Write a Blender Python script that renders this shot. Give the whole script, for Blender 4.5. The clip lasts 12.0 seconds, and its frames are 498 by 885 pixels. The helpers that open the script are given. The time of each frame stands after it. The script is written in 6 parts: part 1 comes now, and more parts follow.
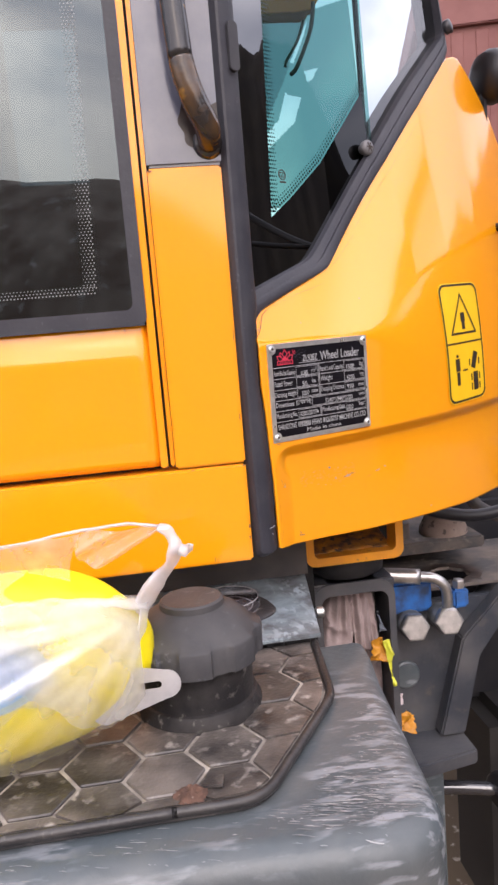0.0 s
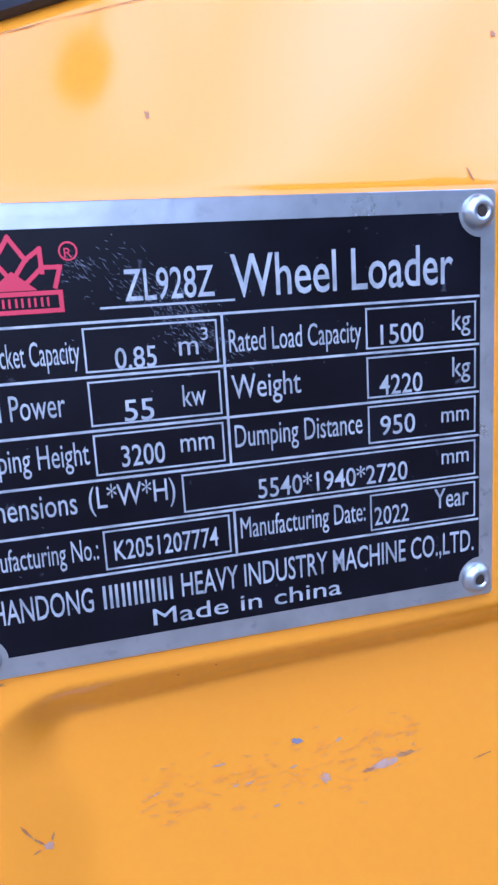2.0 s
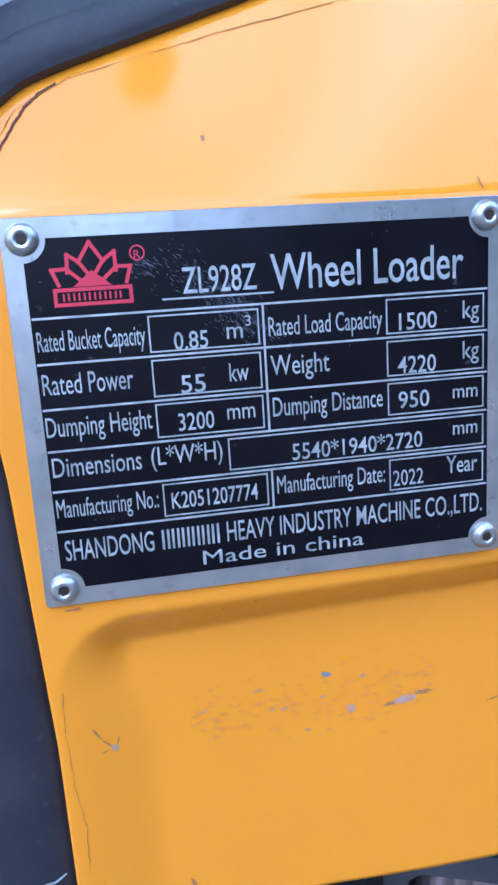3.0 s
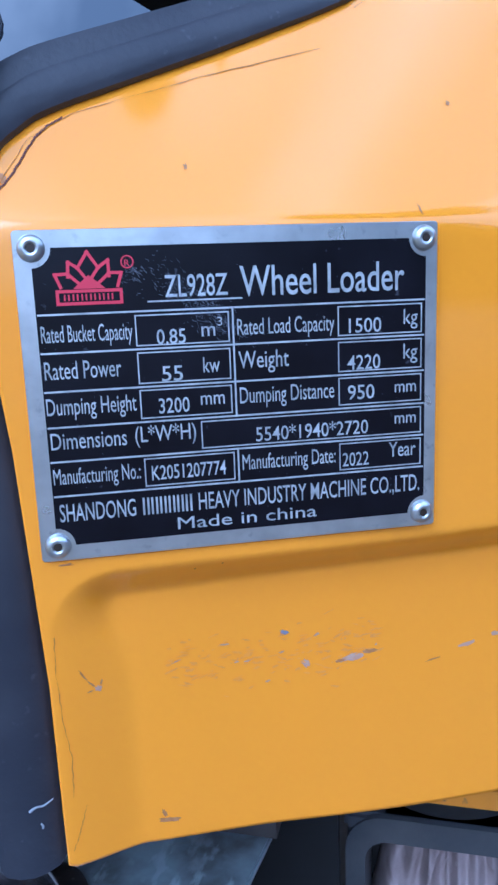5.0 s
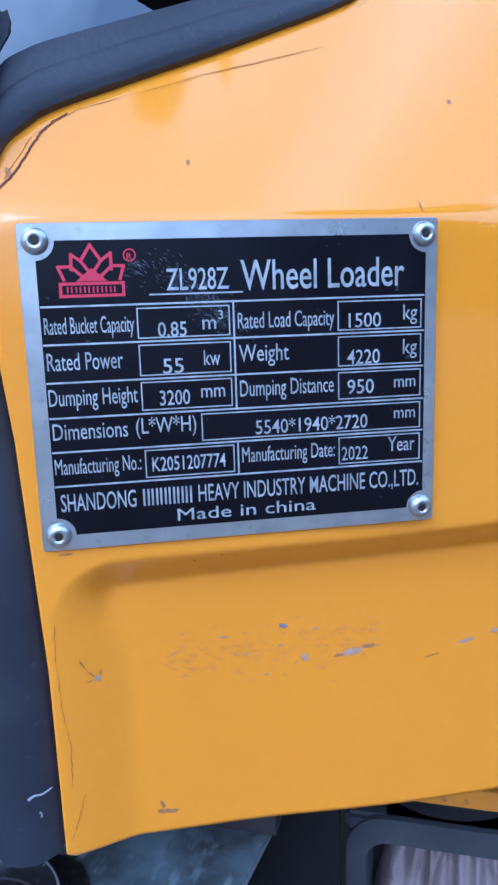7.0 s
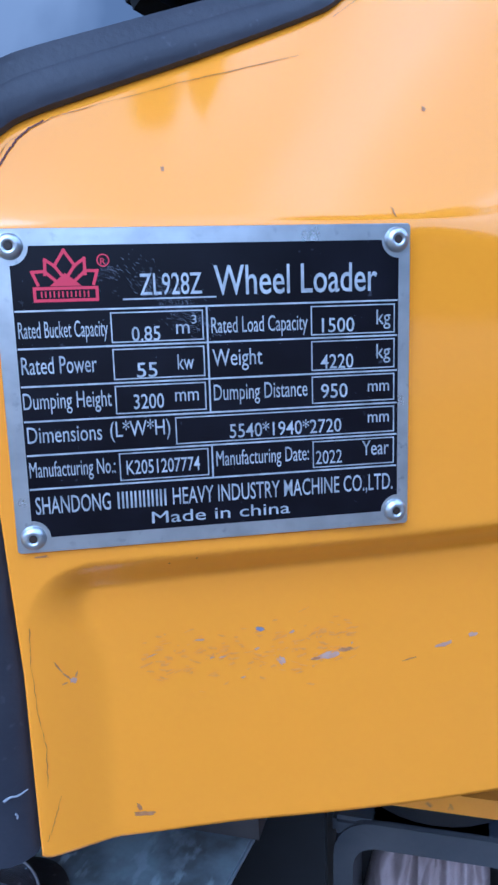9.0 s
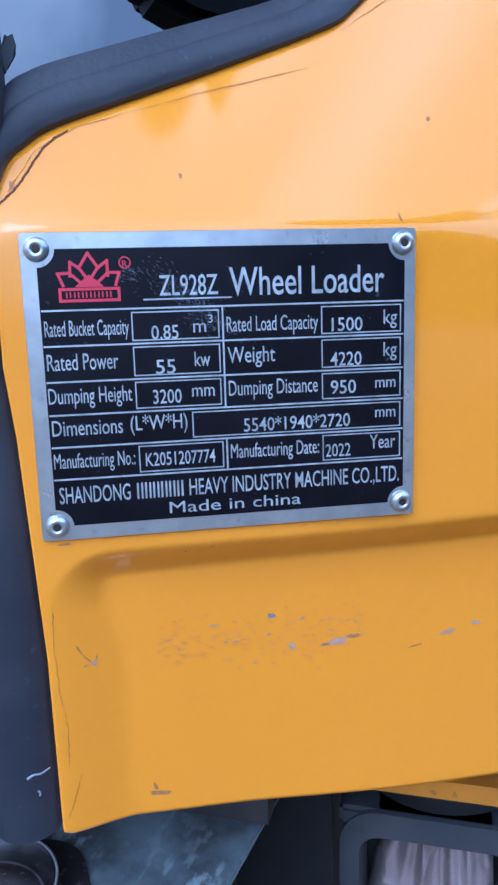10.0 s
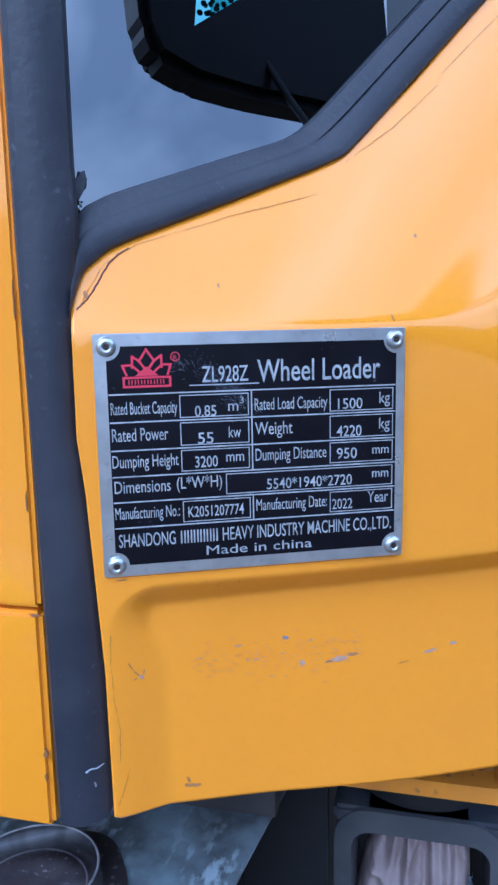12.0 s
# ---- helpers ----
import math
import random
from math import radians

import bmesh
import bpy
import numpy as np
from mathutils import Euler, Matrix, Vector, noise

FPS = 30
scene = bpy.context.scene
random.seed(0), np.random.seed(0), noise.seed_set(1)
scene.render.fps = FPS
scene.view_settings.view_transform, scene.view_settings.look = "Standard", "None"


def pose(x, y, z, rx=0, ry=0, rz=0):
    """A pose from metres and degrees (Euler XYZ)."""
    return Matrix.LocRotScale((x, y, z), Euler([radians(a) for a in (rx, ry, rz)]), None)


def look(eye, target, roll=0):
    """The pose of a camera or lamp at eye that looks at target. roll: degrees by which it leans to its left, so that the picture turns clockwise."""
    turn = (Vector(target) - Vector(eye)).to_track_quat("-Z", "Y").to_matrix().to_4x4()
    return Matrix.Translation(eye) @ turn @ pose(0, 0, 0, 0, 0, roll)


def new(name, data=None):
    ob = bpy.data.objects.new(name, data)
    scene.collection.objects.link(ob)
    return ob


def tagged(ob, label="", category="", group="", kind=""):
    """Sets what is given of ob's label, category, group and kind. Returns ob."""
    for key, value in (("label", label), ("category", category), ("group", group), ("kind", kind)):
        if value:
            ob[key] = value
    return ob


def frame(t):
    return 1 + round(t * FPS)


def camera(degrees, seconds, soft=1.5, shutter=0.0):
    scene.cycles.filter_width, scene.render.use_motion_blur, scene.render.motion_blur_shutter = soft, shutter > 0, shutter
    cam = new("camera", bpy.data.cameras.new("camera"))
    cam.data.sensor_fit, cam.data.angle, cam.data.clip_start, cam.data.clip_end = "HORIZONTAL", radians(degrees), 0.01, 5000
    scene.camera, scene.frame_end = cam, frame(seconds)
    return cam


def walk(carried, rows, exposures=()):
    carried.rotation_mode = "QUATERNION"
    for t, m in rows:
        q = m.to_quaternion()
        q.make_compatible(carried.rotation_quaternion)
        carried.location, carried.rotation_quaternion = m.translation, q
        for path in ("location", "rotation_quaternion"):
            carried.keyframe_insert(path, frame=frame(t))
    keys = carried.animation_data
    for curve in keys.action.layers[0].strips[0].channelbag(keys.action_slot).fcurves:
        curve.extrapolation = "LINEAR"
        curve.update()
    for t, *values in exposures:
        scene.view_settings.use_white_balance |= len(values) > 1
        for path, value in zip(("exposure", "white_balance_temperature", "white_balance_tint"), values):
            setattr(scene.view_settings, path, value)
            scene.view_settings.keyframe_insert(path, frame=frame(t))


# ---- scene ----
cam = camera(36.6, 12.0, soft=2.6)
PATH = [
    (0, (-0.529, -0.687, 1.482), (0.513, 0.991, 1.166), -4.7),
    (0.3, (-0.4934, -0.6346, 1.4788), (0.5654, 1.0384, 1.1892), -5.06),
    (0.5, (-0.438, -0.564, 1.489), (0.613, 1.109, 1.176), -4.7),
    (0.7, (-0.374, -0.4908, 1.4866), (0.685, 1.179, 1.1888), -4.36),
    (0.8, (-0.338, -0.4612, 1.4924), (0.725, 1.206, 1.1882), -4.14),
    (0.9, (-0.293, -0.4346, 1.4892), (0.763, 1.235, 1.1776), -3.92),
    (1, (-0.256, -0.406, 1.481), (0.809, 1.258, 1.166), -3.6),
    (1.2, (-0.1658, -0.3422, 1.4588), (0.8494, 1.3454, 1.1254), -3.76),
    (1.5, (-0.077, -0.239, 1.444), (0.728, 1.548, 1.044), -2.7),
    (2, (-0.042, -0.177, 1.436), (0.445, 1.718, 1.02), -3.4),
    (2.5, (-0.043, -0.19, 1.436), (0.311, 1.732, 1.009), -3.5),
    (3, (-0.045, -0.213, 1.437), (0.291, 1.711, 1.006), -3.6),
    (3.5, (-0.043, -0.231, 1.437), (0.297, 1.691, 1.003), -3.1),
    (3.7, (-0.04, -0.236, 1.437), (0.299, 1.69, 1.021), -3),
    (5.3, (-0.045, -0.255, 1.435), (0.311, 1.672, 1.033), -2),
    (5.5, (-0.044, -0.256, 1.432), (0.286, 1.678, 1.041), -2),
    (6, (-0.042, -0.257, 1.432), (0.293, 1.675, 1.037), -1.8),
    (6.5, (-0.042, -0.256, 1.432), (0.293, 1.676, 1.037), -1.8),
    (8.5, (-0.037, -0.263, 1.431), (0.288, 1.676, 1.064), -1.7),
    (9, (-0.032, -0.261, 1.431), (0.293, 1.677, 1.057), -1.7),
    (9.5, (-0.033, -0.267, 1.424), (0.288, 1.672, 1.051), -1.7),
    (10, (-0.038, -0.274, 1.43), (0.279, 1.667, 1.065), -1.7),
    (10.5, (-0.037, -0.251, 1.418), (0.297, 1.687, 1.053), -1.7),
    (11, (-0.037, -0.222, 1.426), (0.264, 1.719, 1.05), -1.7),
    (11.5, (-0.046, -0.253, 1.451), (0.232, 1.695, 1.096), -1.7),
    (12, (-0.065, -0.333, 1.462), (0.296, 1.606, 1.13), -1.1),
]
walk(cam, [(t, look(eye, to, roll)) for t, eye, to, roll in PATH],
     exposures=[(0.0, 0.91, 6400, 19), (0.5, 0.95, 6350, 22), (1.0, 1.02, 6000, 31), (1.5, 0.92, 4950, 25), (2.0, 0.81, 4250, 20), (3.0, 0.70, 4190, 10), (6.0, 0.55, 3990, 9), (8.5, 0.54, 3990, 9), (11.0, 0.56, 4110, 9), (11.5, 0.56, 3920, 7), (12.0, 0.58, 4130, 9)])

# ---- world and light ----
world = bpy.data.worlds.new("overcast_sky")
scene.world = world
world.use_nodes = True
wn, wl = world.node_tree.nodes, world.node_tree.links
wn.clear()
w_out, w_bg = wn.new("ShaderNodeOutputWorld"), wn.new("ShaderNodeBackground")
w_sky = wn.new("ShaderNodeTexSky")
w_sky.sky_type = "NISHITA"
w_sky.sun_disc = False
w_sky.sun_elevation, w_sky.sun_rotation = radians(28), radians(215)
w_sky.dust_density = 3.0
w_coord, w_noise, w_ramp, w_mix = (wn.new("ShaderNodeTexCoord"), wn.new("ShaderNodeTexNoise"),
                                   wn.new("ShaderNodeValToRGB"), wn.new("ShaderNodeMixRGB"))
w_noise.inputs["Scale"].default_value, w_noise.inputs["Detail"].default_value = 2.6, 6.0
w_noise.inputs["Distortion"].default_value = 0.6
w_ramp.color_ramp.elements[0].position, w_ramp.color_ramp.elements[1].position = 0.42, 0.60
w_ramp.color_ramp.elements[0].color, w_ramp.color_ramp.elements[1].color = (0.40, 0.40, 0.40, 1), (1, 1, 1, 1)
w_mix.inputs[2].default_value = (10.5, 10.2, 10.4, 1)
wl.new(w_coord.outputs["Generated"], w_noise.inputs["Vector"])
wl.new(w_noise.outputs["Fac"], w_ramp.inputs["Fac"])
wl.new(w_ramp.outputs["Color"], w_mix.inputs[0])
wl.new(w_sky.outputs["Color"], w_mix.inputs[1])
w_up, w_lift, w_scale = wn.new("ShaderNodeSeparateXYZ"), wn.new("ShaderNodeMapRange"), wn.new("ShaderNodeVectorMath")
w_lift.inputs["From Min"].default_value, w_lift.inputs["From Max"].default_value = 0.0, 1.0   # overcast: the zenith is three times the horizon
w_lift.inputs["To Min"].default_value, w_lift.inputs["To Max"].default_value = 0.78, 1.70
w_scale.operation = "SCALE"
wl.new(w_coord.outputs["Generated"], w_up.inputs[0])
wl.new(w_up.outputs["Z"], w_lift.inputs["Value"])
wl.new(w_mix.outputs["Color"], w_scale.inputs[0])
w_dot, w_side, w_both = wn.new("ShaderNodeVectorMath"), wn.new("ShaderNodeMapRange"), wn.new("ShaderNodeMath")
w_dot.operation, w_both.operation = "DOT_PRODUCT", "MULTIPLY"
w_dot.inputs[1].default_value = (0.80, -0.60, 0.0)   # the cloud is thinner towards one side
w_side.inputs["From Min"].default_value, w_side.inputs["From Max"].default_value = -1.0, 1.0
w_side.inputs["To Min"].default_value, w_side.inputs["To Max"].default_value = 0.78, 1.22
wl.new(w_coord.outputs["Generated"], w_dot.inputs[0])
wl.new(w_dot.outputs["Value"], w_side.inputs["Value"])
wl.new(w_lift.outputs["Result"], w_both.inputs[0])
wl.new(w_side.outputs["Result"], w_both.inputs[1])
wl.new(w_both.outputs[0], w_scale.inputs["Scale"])
wl.new(w_scale.outputs["Vector"], w_bg.inputs["Color"])
w_bg.inputs["Strength"].default_value = 0.10
wl.new(w_bg.outputs["Background"], w_out.inputs["Surface"])

sun = new("sun", bpy.data.lights.new("sun", "SUN"))
sun.data.energy, sun.data.angle, sun.data.color = 0.9, radians(35), (1.0, 0.95, 0.88)
sun.matrix_world = look((-3.0, -5.0, 6.5), (0, 0, 1.2))


# ---- materials ----
def mat(name, color, rough=0.5, metal=0.0, coat=0.0, second=None, scale=12.0, amount=0.5, bump=0.0, bump_scale=200.0,
        spots=None, spot_scale=30.0, spot_cut=0.62, vary=0.0, stretch=None, spec=0.5, patchy=0.0, soft_cut=0.06):
    """A surface with grain at two scales, and stains or wear of a second colour."""
    m = bpy.data.materials.new(name)
    m.use_nodes = True
    n, l = m.node_tree.nodes, m.node_tree.links
    b = n["Principled BSDF"]
    b.inputs["Roughness"].default_value, b.inputs["Metallic"].default_value, b.inputs["Specular IOR Level"].default_value = rough, metal, spec
    b.inputs["Coat Weight"].default_value, b.inputs["Coat Roughness"].default_value, b.inputs["Coat IOR"].default_value = coat, 0.085, 1.78
    tc = n.new("ShaderNodeTexCoord")
    big, ramp, mix = n.new("ShaderNodeTexNoise"), n.new("ShaderNodeValToRGB"), n.new("ShaderNodeMixRGB")
    big.inputs["Scale"].default_value, big.inputs["Detail"].default_value = scale, 6.0
    ramp.color_ramp.elements[0].position, ramp.color_ramp.elements[1].position = 0.38, 0.68
    ramp.color_ramp.elements[0].color, ramp.color_ramp.elements[1].color = (0, 0, 0, 1), (amount, amount, amount, 1)
    mix.inputs[1].default_value = (*color, 1)
    mix.inputs[2].default_value = (*(second or [c * 0.75 for c in color]), 1)
    where = tc.outputs["Object"]
    if vary:   # each piece has a grain of its own
        own, shift = n.new("ShaderNodeObjectInfo"), n.new("ShaderNodeVectorMath")
        shift.operation = "MULTIPLY_ADD"
        shift.inputs[1].default_value, spread = (1, 1, 1), n.new("ShaderNodeMath")
        spread.operation, spread.inputs[1].default_value = "MULTIPLY", 37.0
        l.new(own.outputs["Random"], spread.inputs[0])
        l.new(where, shift.inputs[0])
        l.new(spread.outputs[0], shift.inputs[2])
        where = shift.outputs["Vector"]
    l.new(where, big.inputs["Vector"])
    l.new(big.outputs["Fac"], ramp.inputs["Fac"])
    l.new(ramp.outputs["Color"], mix.inputs[0])
    last = mix.outputs["Color"]
    if spots:
        fine, cut, over = n.new("ShaderNodeTexNoise"), n.new("ShaderNodeValToRGB"), n.new("ShaderNodeMixRGB")
        fine.inputs["Scale"].default_value, fine.inputs["Detail"].default_value = spot_scale, 8.0
        cut.color_ramp.elements[0].position, cut.color_ramp.elements[1].position = spot_cut, spot_cut + soft_cut
        over.inputs[2].default_value = (*spots, 1)
        if stretch:
            turned = n.new("ShaderNodeMapping")
            turned.inputs["Scale"].default_value = stretch
            l.new(where, turned.inputs["Vector"])
            l.new(turned.outputs["Vector"], fine.inputs["Vector"])
        else:
            l.new(where, fine.inputs["Vector"])
        l.new(fine.outputs["Fac"], cut.inputs["Fac"])
        worn = cut.outputs["Color"]
        if patchy:   # the wear gathers in places
            place_n, keep, both = n.new("ShaderNodeTexNoise"), n.new("ShaderNodeMapRange"), n.new("ShaderNodeMath")
            place_n.inputs["Scale"].default_value, place_n.inputs["Detail"].default_value = patchy, 4.0
            keep.inputs["From Min"].default_value, keep.inputs["From Max"].default_value = 0.42, 0.62
            both.operation = "MULTIPLY"
            l.new(where, place_n.inputs["Vector"])
            l.new(place_n.outputs["Fac"], keep.inputs["Value"])
            l.new(keep.outputs["Result"], both.inputs[0])
            l.new(worn, both.inputs[1])
            worn = both.outputs[0]
        l.new(worn, over.inputs[0])
        l.new(last, over.inputs[1])
        last = over.outputs["Color"]
    if vary:
        info, tone = n.new("ShaderNodeObjectInfo"), n.new("ShaderNodeHueSaturation")
        lift = n.new("ShaderNodeMapRange")
        lift.inputs["To Min"].default_value, lift.inputs["To Max"].default_value = 1 - vary, 1 + vary
        l.new(info.outputs["Random"], lift.inputs["Value"])
        l.new(lift.outputs["Result"], tone.inputs["Value"])
        l.new(last, tone.inputs["Color"])
        last = tone.outputs["Color"]
    l.new(last, b.inputs["Base Color"])
    rr = n.new("ShaderNodeMapRange")
    rr.inputs["To Min"].default_value, rr.inputs["To Max"].default_value = max(0.02, rough * 0.8), min(1, rough * 1.25)
    l.new(big.outputs["Fac"], rr.inputs["Value"])
    l.new(rr.outputs["Result"], b.inputs["Roughness"])
    if bump:
        grain, bp = n.new("ShaderNodeTexNoise"), n.new("ShaderNodeBump")
        grain.inputs["Scale"].default_value, grain.inputs["Detail"].default_value = bump_scale, 4.0
        bp.inputs["Strength"].default_value, bp.inputs["Distance"].default_value = bump, 0.002
        l.new(where, grain.inputs["Vector"])
        l.new(grain.outputs["Fac"], bp.inputs["Height"])
        l.new(bp.outputs["Normal"], b.inputs["Normal"])
    return m


def clear_mat(name, tint, gloss=0.25, rough=0.01, through_amount=1.0, ior=1.5, coat_tint=(0.93, 0.96, 1.0)):
    """Coated window glass or thin film: a part is mirrored, the rest goes through, tinted."""
    m = bpy.data.materials.new(name)
    m.use_nodes = True
    n, l = m.node_tree.nodes, m.node_tree.links
    n.clear()
    out, glossy, clear, mix = (n.new("ShaderNodeOutputMaterial"), n.new("ShaderNodeBsdfGlossy"),
                               n.new("ShaderNodeBsdfTransparent"), n.new("ShaderNodeMixShader"))
    fres = n.new("ShaderNodeFresnel")
    fres.inputs["IOR"].default_value = ior
    add = n.new("ShaderNodeMath")
    add.operation, add.use_clamp = "ADD", True
    add.inputs[1].default_value = gloss
    glossy.inputs["Roughness"].default_value = rough
    glossy.inputs["Color"].default_value = (*coat_tint, 1)
    clear.inputs["Color"].default_value = (*[c * through_amount for c in tint], 1)
    l.new(fres.outputs["Fac"], add.inputs[0])
    l.new(add.outputs[0], mix.inputs[0])
    l.new(clear.outputs[0], mix.inputs[1])
    l.new(glossy.outputs[0], mix.inputs[2])
    l.new(mix.outputs[0], out.inputs["Surface"])
    return m


def film_mat(name, color, see=0.35, glow=0.5):
    """Thin milky plastic film: diffuse, translucent, and partly clear."""
    m = bpy.data.materials.new(name)
    m.use_nodes = True
    n, l = m.node_tree.nodes, m.node_tree.links
    n.clear()
    out, dif, tra, clear, gls = (n.new("ShaderNodeOutputMaterial"), n.new("ShaderNodeBsdfDiffuse"),
                                 n.new("ShaderNodeBsdfTranslucent"), n.new("ShaderNodeBsdfTransparent"), n.new("ShaderNodeBsdfGlossy"))
    a, b, c = n.new("ShaderNodeMixShader"), n.new("ShaderNodeMixShader"), n.new("ShaderNodeMixShader")
    tc, noise_n, ramp = n.new("ShaderNodeTexCoord"), n.new("ShaderNodeTexNoise"), n.new("ShaderNodeMapRange")
    noise_n.inputs["Scale"].default_value, noise_n.inputs["Detail"].default_value = 22, 5
    ramp.inputs["From Min"].default_value, ramp.inputs["From Max"].default_value = 0.3, 0.7
    ramp.inputs["To Min"].default_value, ramp.inputs["To Max"].default_value = max(0, see - 0.2), min(1, see + 0.2)
    dif.inputs["Color"].default_value = tra.inputs["Color"].default_value = (*color, 1)
    gls.inputs["Roughness"].default_value = 0.25
    a.inputs[0].default_value, c.inputs[0].default_value = glow, 0.08
    l.new(tc.outputs["Object"], noise_n.inputs["Vector"])
    l.new(noise_n.outputs["Fac"], ramp.inputs["Value"])
    l.new(ramp.outputs["Result"], b.inputs[0])
    l.new(dif.outputs[0], a.inputs[1])
    l.new(tra.outputs[0], a.inputs[2])
    l.new(a.outputs[0], b.inputs[1])
    l.new(clear.outputs[0], b.inputs[2])
    l.new(b.outputs[0], c.inputs[1])
    l.new(gls.outputs[0], c.inputs[2])
    l.new(c.outputs[0], out.inputs["Surface"])
    return m


YELLOW = mat("yellow_machine_paint", (0.90, 0.341, 0.0025), 0.30, coat=0.79, spec=0.06, second=(0.86, 0.317, 0.0025), scale=4, amount=0.6,
             bump=0.03, bump_scale=60)
YELLOW_WORN = mat("worn_yellow_paint", (0.78, 0.31, 0.012), 0.4, second=(0.55, 0.22, 0.03), scale=25, amount=0.7,
                  spots=(0.13, 0.10, 0.08), spot_scale=45, spot_cut=0.66, bump=0.1)
SEAL = mat("black_window_rubber", (0.024, 0.025, 0.035), 0.5, second=(0.042, 0.042, 0.052), scale=30, amount=0.8,
           spots=(0.085, 0.085, 0.10), spot_scale=190, spot_cut=0.64, soft_cut=0.10, patchy=14.0, bump=0.2, bump_scale=240)
SATIN_BLACK = mat("satin_black_frame", (0.035, 0.035, 0.042), 0.38, second=(0.06, 0.06, 0.065), scale=14, bump=0.05)
COVER_BLACK = mat("glossy_grey_cover", (0.075, 0.083, 0.125), 0.16, coat=0.7, second=(0.125, 0.132, 0.17), scale=18, amount=0.8, bump=0.08)
TUBE_BLACK = mat("worn_black_tube", (0.018, 0.018, 0.022), 0.20, coat=0.3, second=(0.045, 0.042, 0.044), scale=30, spots=(0.36, 0.17, 0.02), spot_scale=34, spot_cut=0.60, soft_cut=0.05, patchy=10.0)
FRIT = mat("black_glass_border", (0.012, 0.012, 0.014), 0.08, amount=0.2)
DARK_IN = mat("dark_lining_and_filler", (0.02, 0.018, 0.018), 0.6, second=(0.03, 0.027, 0.025), scale=8)
VOID = mat("black_gap_filler", (0.006, 0.006, 0.007), 0.8, second=(0.012, 0.011, 0.011), scale=20)
IN_GREY = mat("grey_cab_plastic", (0.30, 0.32, 0.32), 0.6, second=(0.22, 0.23, 0.23), scale=6)
TANK = mat("worn_dark_grey_tank", (0.066, 0.082, 0.092), 0.36, second=(0.11, 0.118, 0.12), scale=14, amount=0.9,
           spots=(0.25, 0.265, 0.285), spot_scale=95, spot_cut=0.51, soft_cut=0.09, patchy=9.0, stretch=(0.26, 1.0, 1.0), bump=0.35, bump_scale=130)
RUBBER = mat("dusty_black_rubber", (0.030, 0.027, 0.026), 0.36, second=(0.15, 0.13, 0.115), scale=24, amount=0.9,
             spots=(0.36, 0.33, 0.30), spot_scale=90, spot_cut=0.55, soft_cut=0.14, patchy=14.0, bump=0.35, bump_scale=260, vary=0.25)
NECK = mat("black_filler_neck_plastic", (0.016, 0.015, 0.016), 0.50, spec=0.25, second=(0.045, 0.041, 0.039), scale=40, amount=0.8, spots=(0.18, 0.165, 0.15), spot_scale=120, spot_cut=0.60, soft_cut=0.14, patchy=14.0, bump=0.2, bump_scale=260)
EDGE_RUBBER = mat("black_rubber_edge", (0.022, 0.021, 0.022), 0.40, second=(0.05, 0.045, 0.042), scale=40, amount=0.9, spots=(0.20, 0.18, 0.165), spot_scale=120, spot_cut=0.62, soft_cut=0.12, patchy=18.0, bump=0.3, bump_scale=220)
DUST = mat("dusty_rubber_groove", (0.44, 0.40, 0.35), 0.8, second=(0.11, 0.095, 0.085), scale=34, amount=1.0, bump=0.3, bump_scale=300)
CAP = mat("dark_grey_plastic_cap", (0.042, 0.042, 0.046), 0.55, spec=0.30, second=(0.078, 0.075, 0.075), scale=26, amount=0.8,
          spots=(0.15, 0.155, 0.165), spot_scale=110, spot_cut=0.60, soft_cut=0.14, patchy=16.0, bump=0.18, bump_scale=260)
ZINC = mat("weathered_zinc_plate", (0.31, 0.375, 0.41), 0.36, metal=0.4, second=(0.12, 0.125, 0.13), scale=38, amount=1.0,
           spots=(0.52, 0.60, 0.65), spot_scale=130, spot_cut=0.49, soft_cut=0.09, patchy=20.0, stretch=(1.0, 0.45, 1.0), bump=0.25, bump_scale=160)
STEEL = mat("bright_zinc_fitting", (0.60, 0.59, 0.58), 0.30, metal=0.9, second=(0.36, 0.36, 0.355), scale=70, amount=0.9, bump=0.05)
SLEEVE = mat("dull_zinc_sleeve", (0.24, 0.25, 0.255), 0.45, metal=0.4, second=(0.13, 0.13, 0.13), scale=50, amount=0.9, bump=0.1)
ALU = mat("brushed_aluminium", (0.64, 0.655, 0.655), 0.29, metal=0.85, second=(0.44, 0.455, 0.46), scale=70, amount=0.7, bump=0.06, spots=(0.30, 0.32, 0.36), spot_scale=260, spot_cut=0.60, soft_cut=0.12, patchy=40.0)
PLATE_BLACK = mat("black_plate_enamel", (0.003, 0.0025, 0.005), 0.30, spec=0.20, second=(0.007, 0.0065, 0.011), scale=40, amount=0.8,
                  spots=(0.06, 0.06, 0.075), spot_scale=210, spot_cut=0.68)
PLATE_LINE = mat("silver_print", (0.62, 0.64, 0.66), 0.34, metal=0.4, second=(0.36, 0.375, 0.39), scale=160, amount=0.9)
LOGO_RED = mat("red_print", (0.62, 0.035, 0.075), 0.45, scale=60)
STICK_YELLOW = mat("yellow_sticker", (0.86, 0.52, 0.008), 0.35, scale=20, amount=0.3)
INK = mat("black_ink", (0.03, 0.018, 0.010), 0.5)
CHASSIS = mat("dirty_chassis_paint", (0.036, 0.041, 0.052), 0.40, second=(0.105, 0.102, 0.104), scale=11, amount=0.9,
              spots=(0.085, 0.078, 0.072), spot_scale=60, spot_cut=0.56, soft_cut=0.16, patchy=9.0, bump=0.25, bump_scale=150)
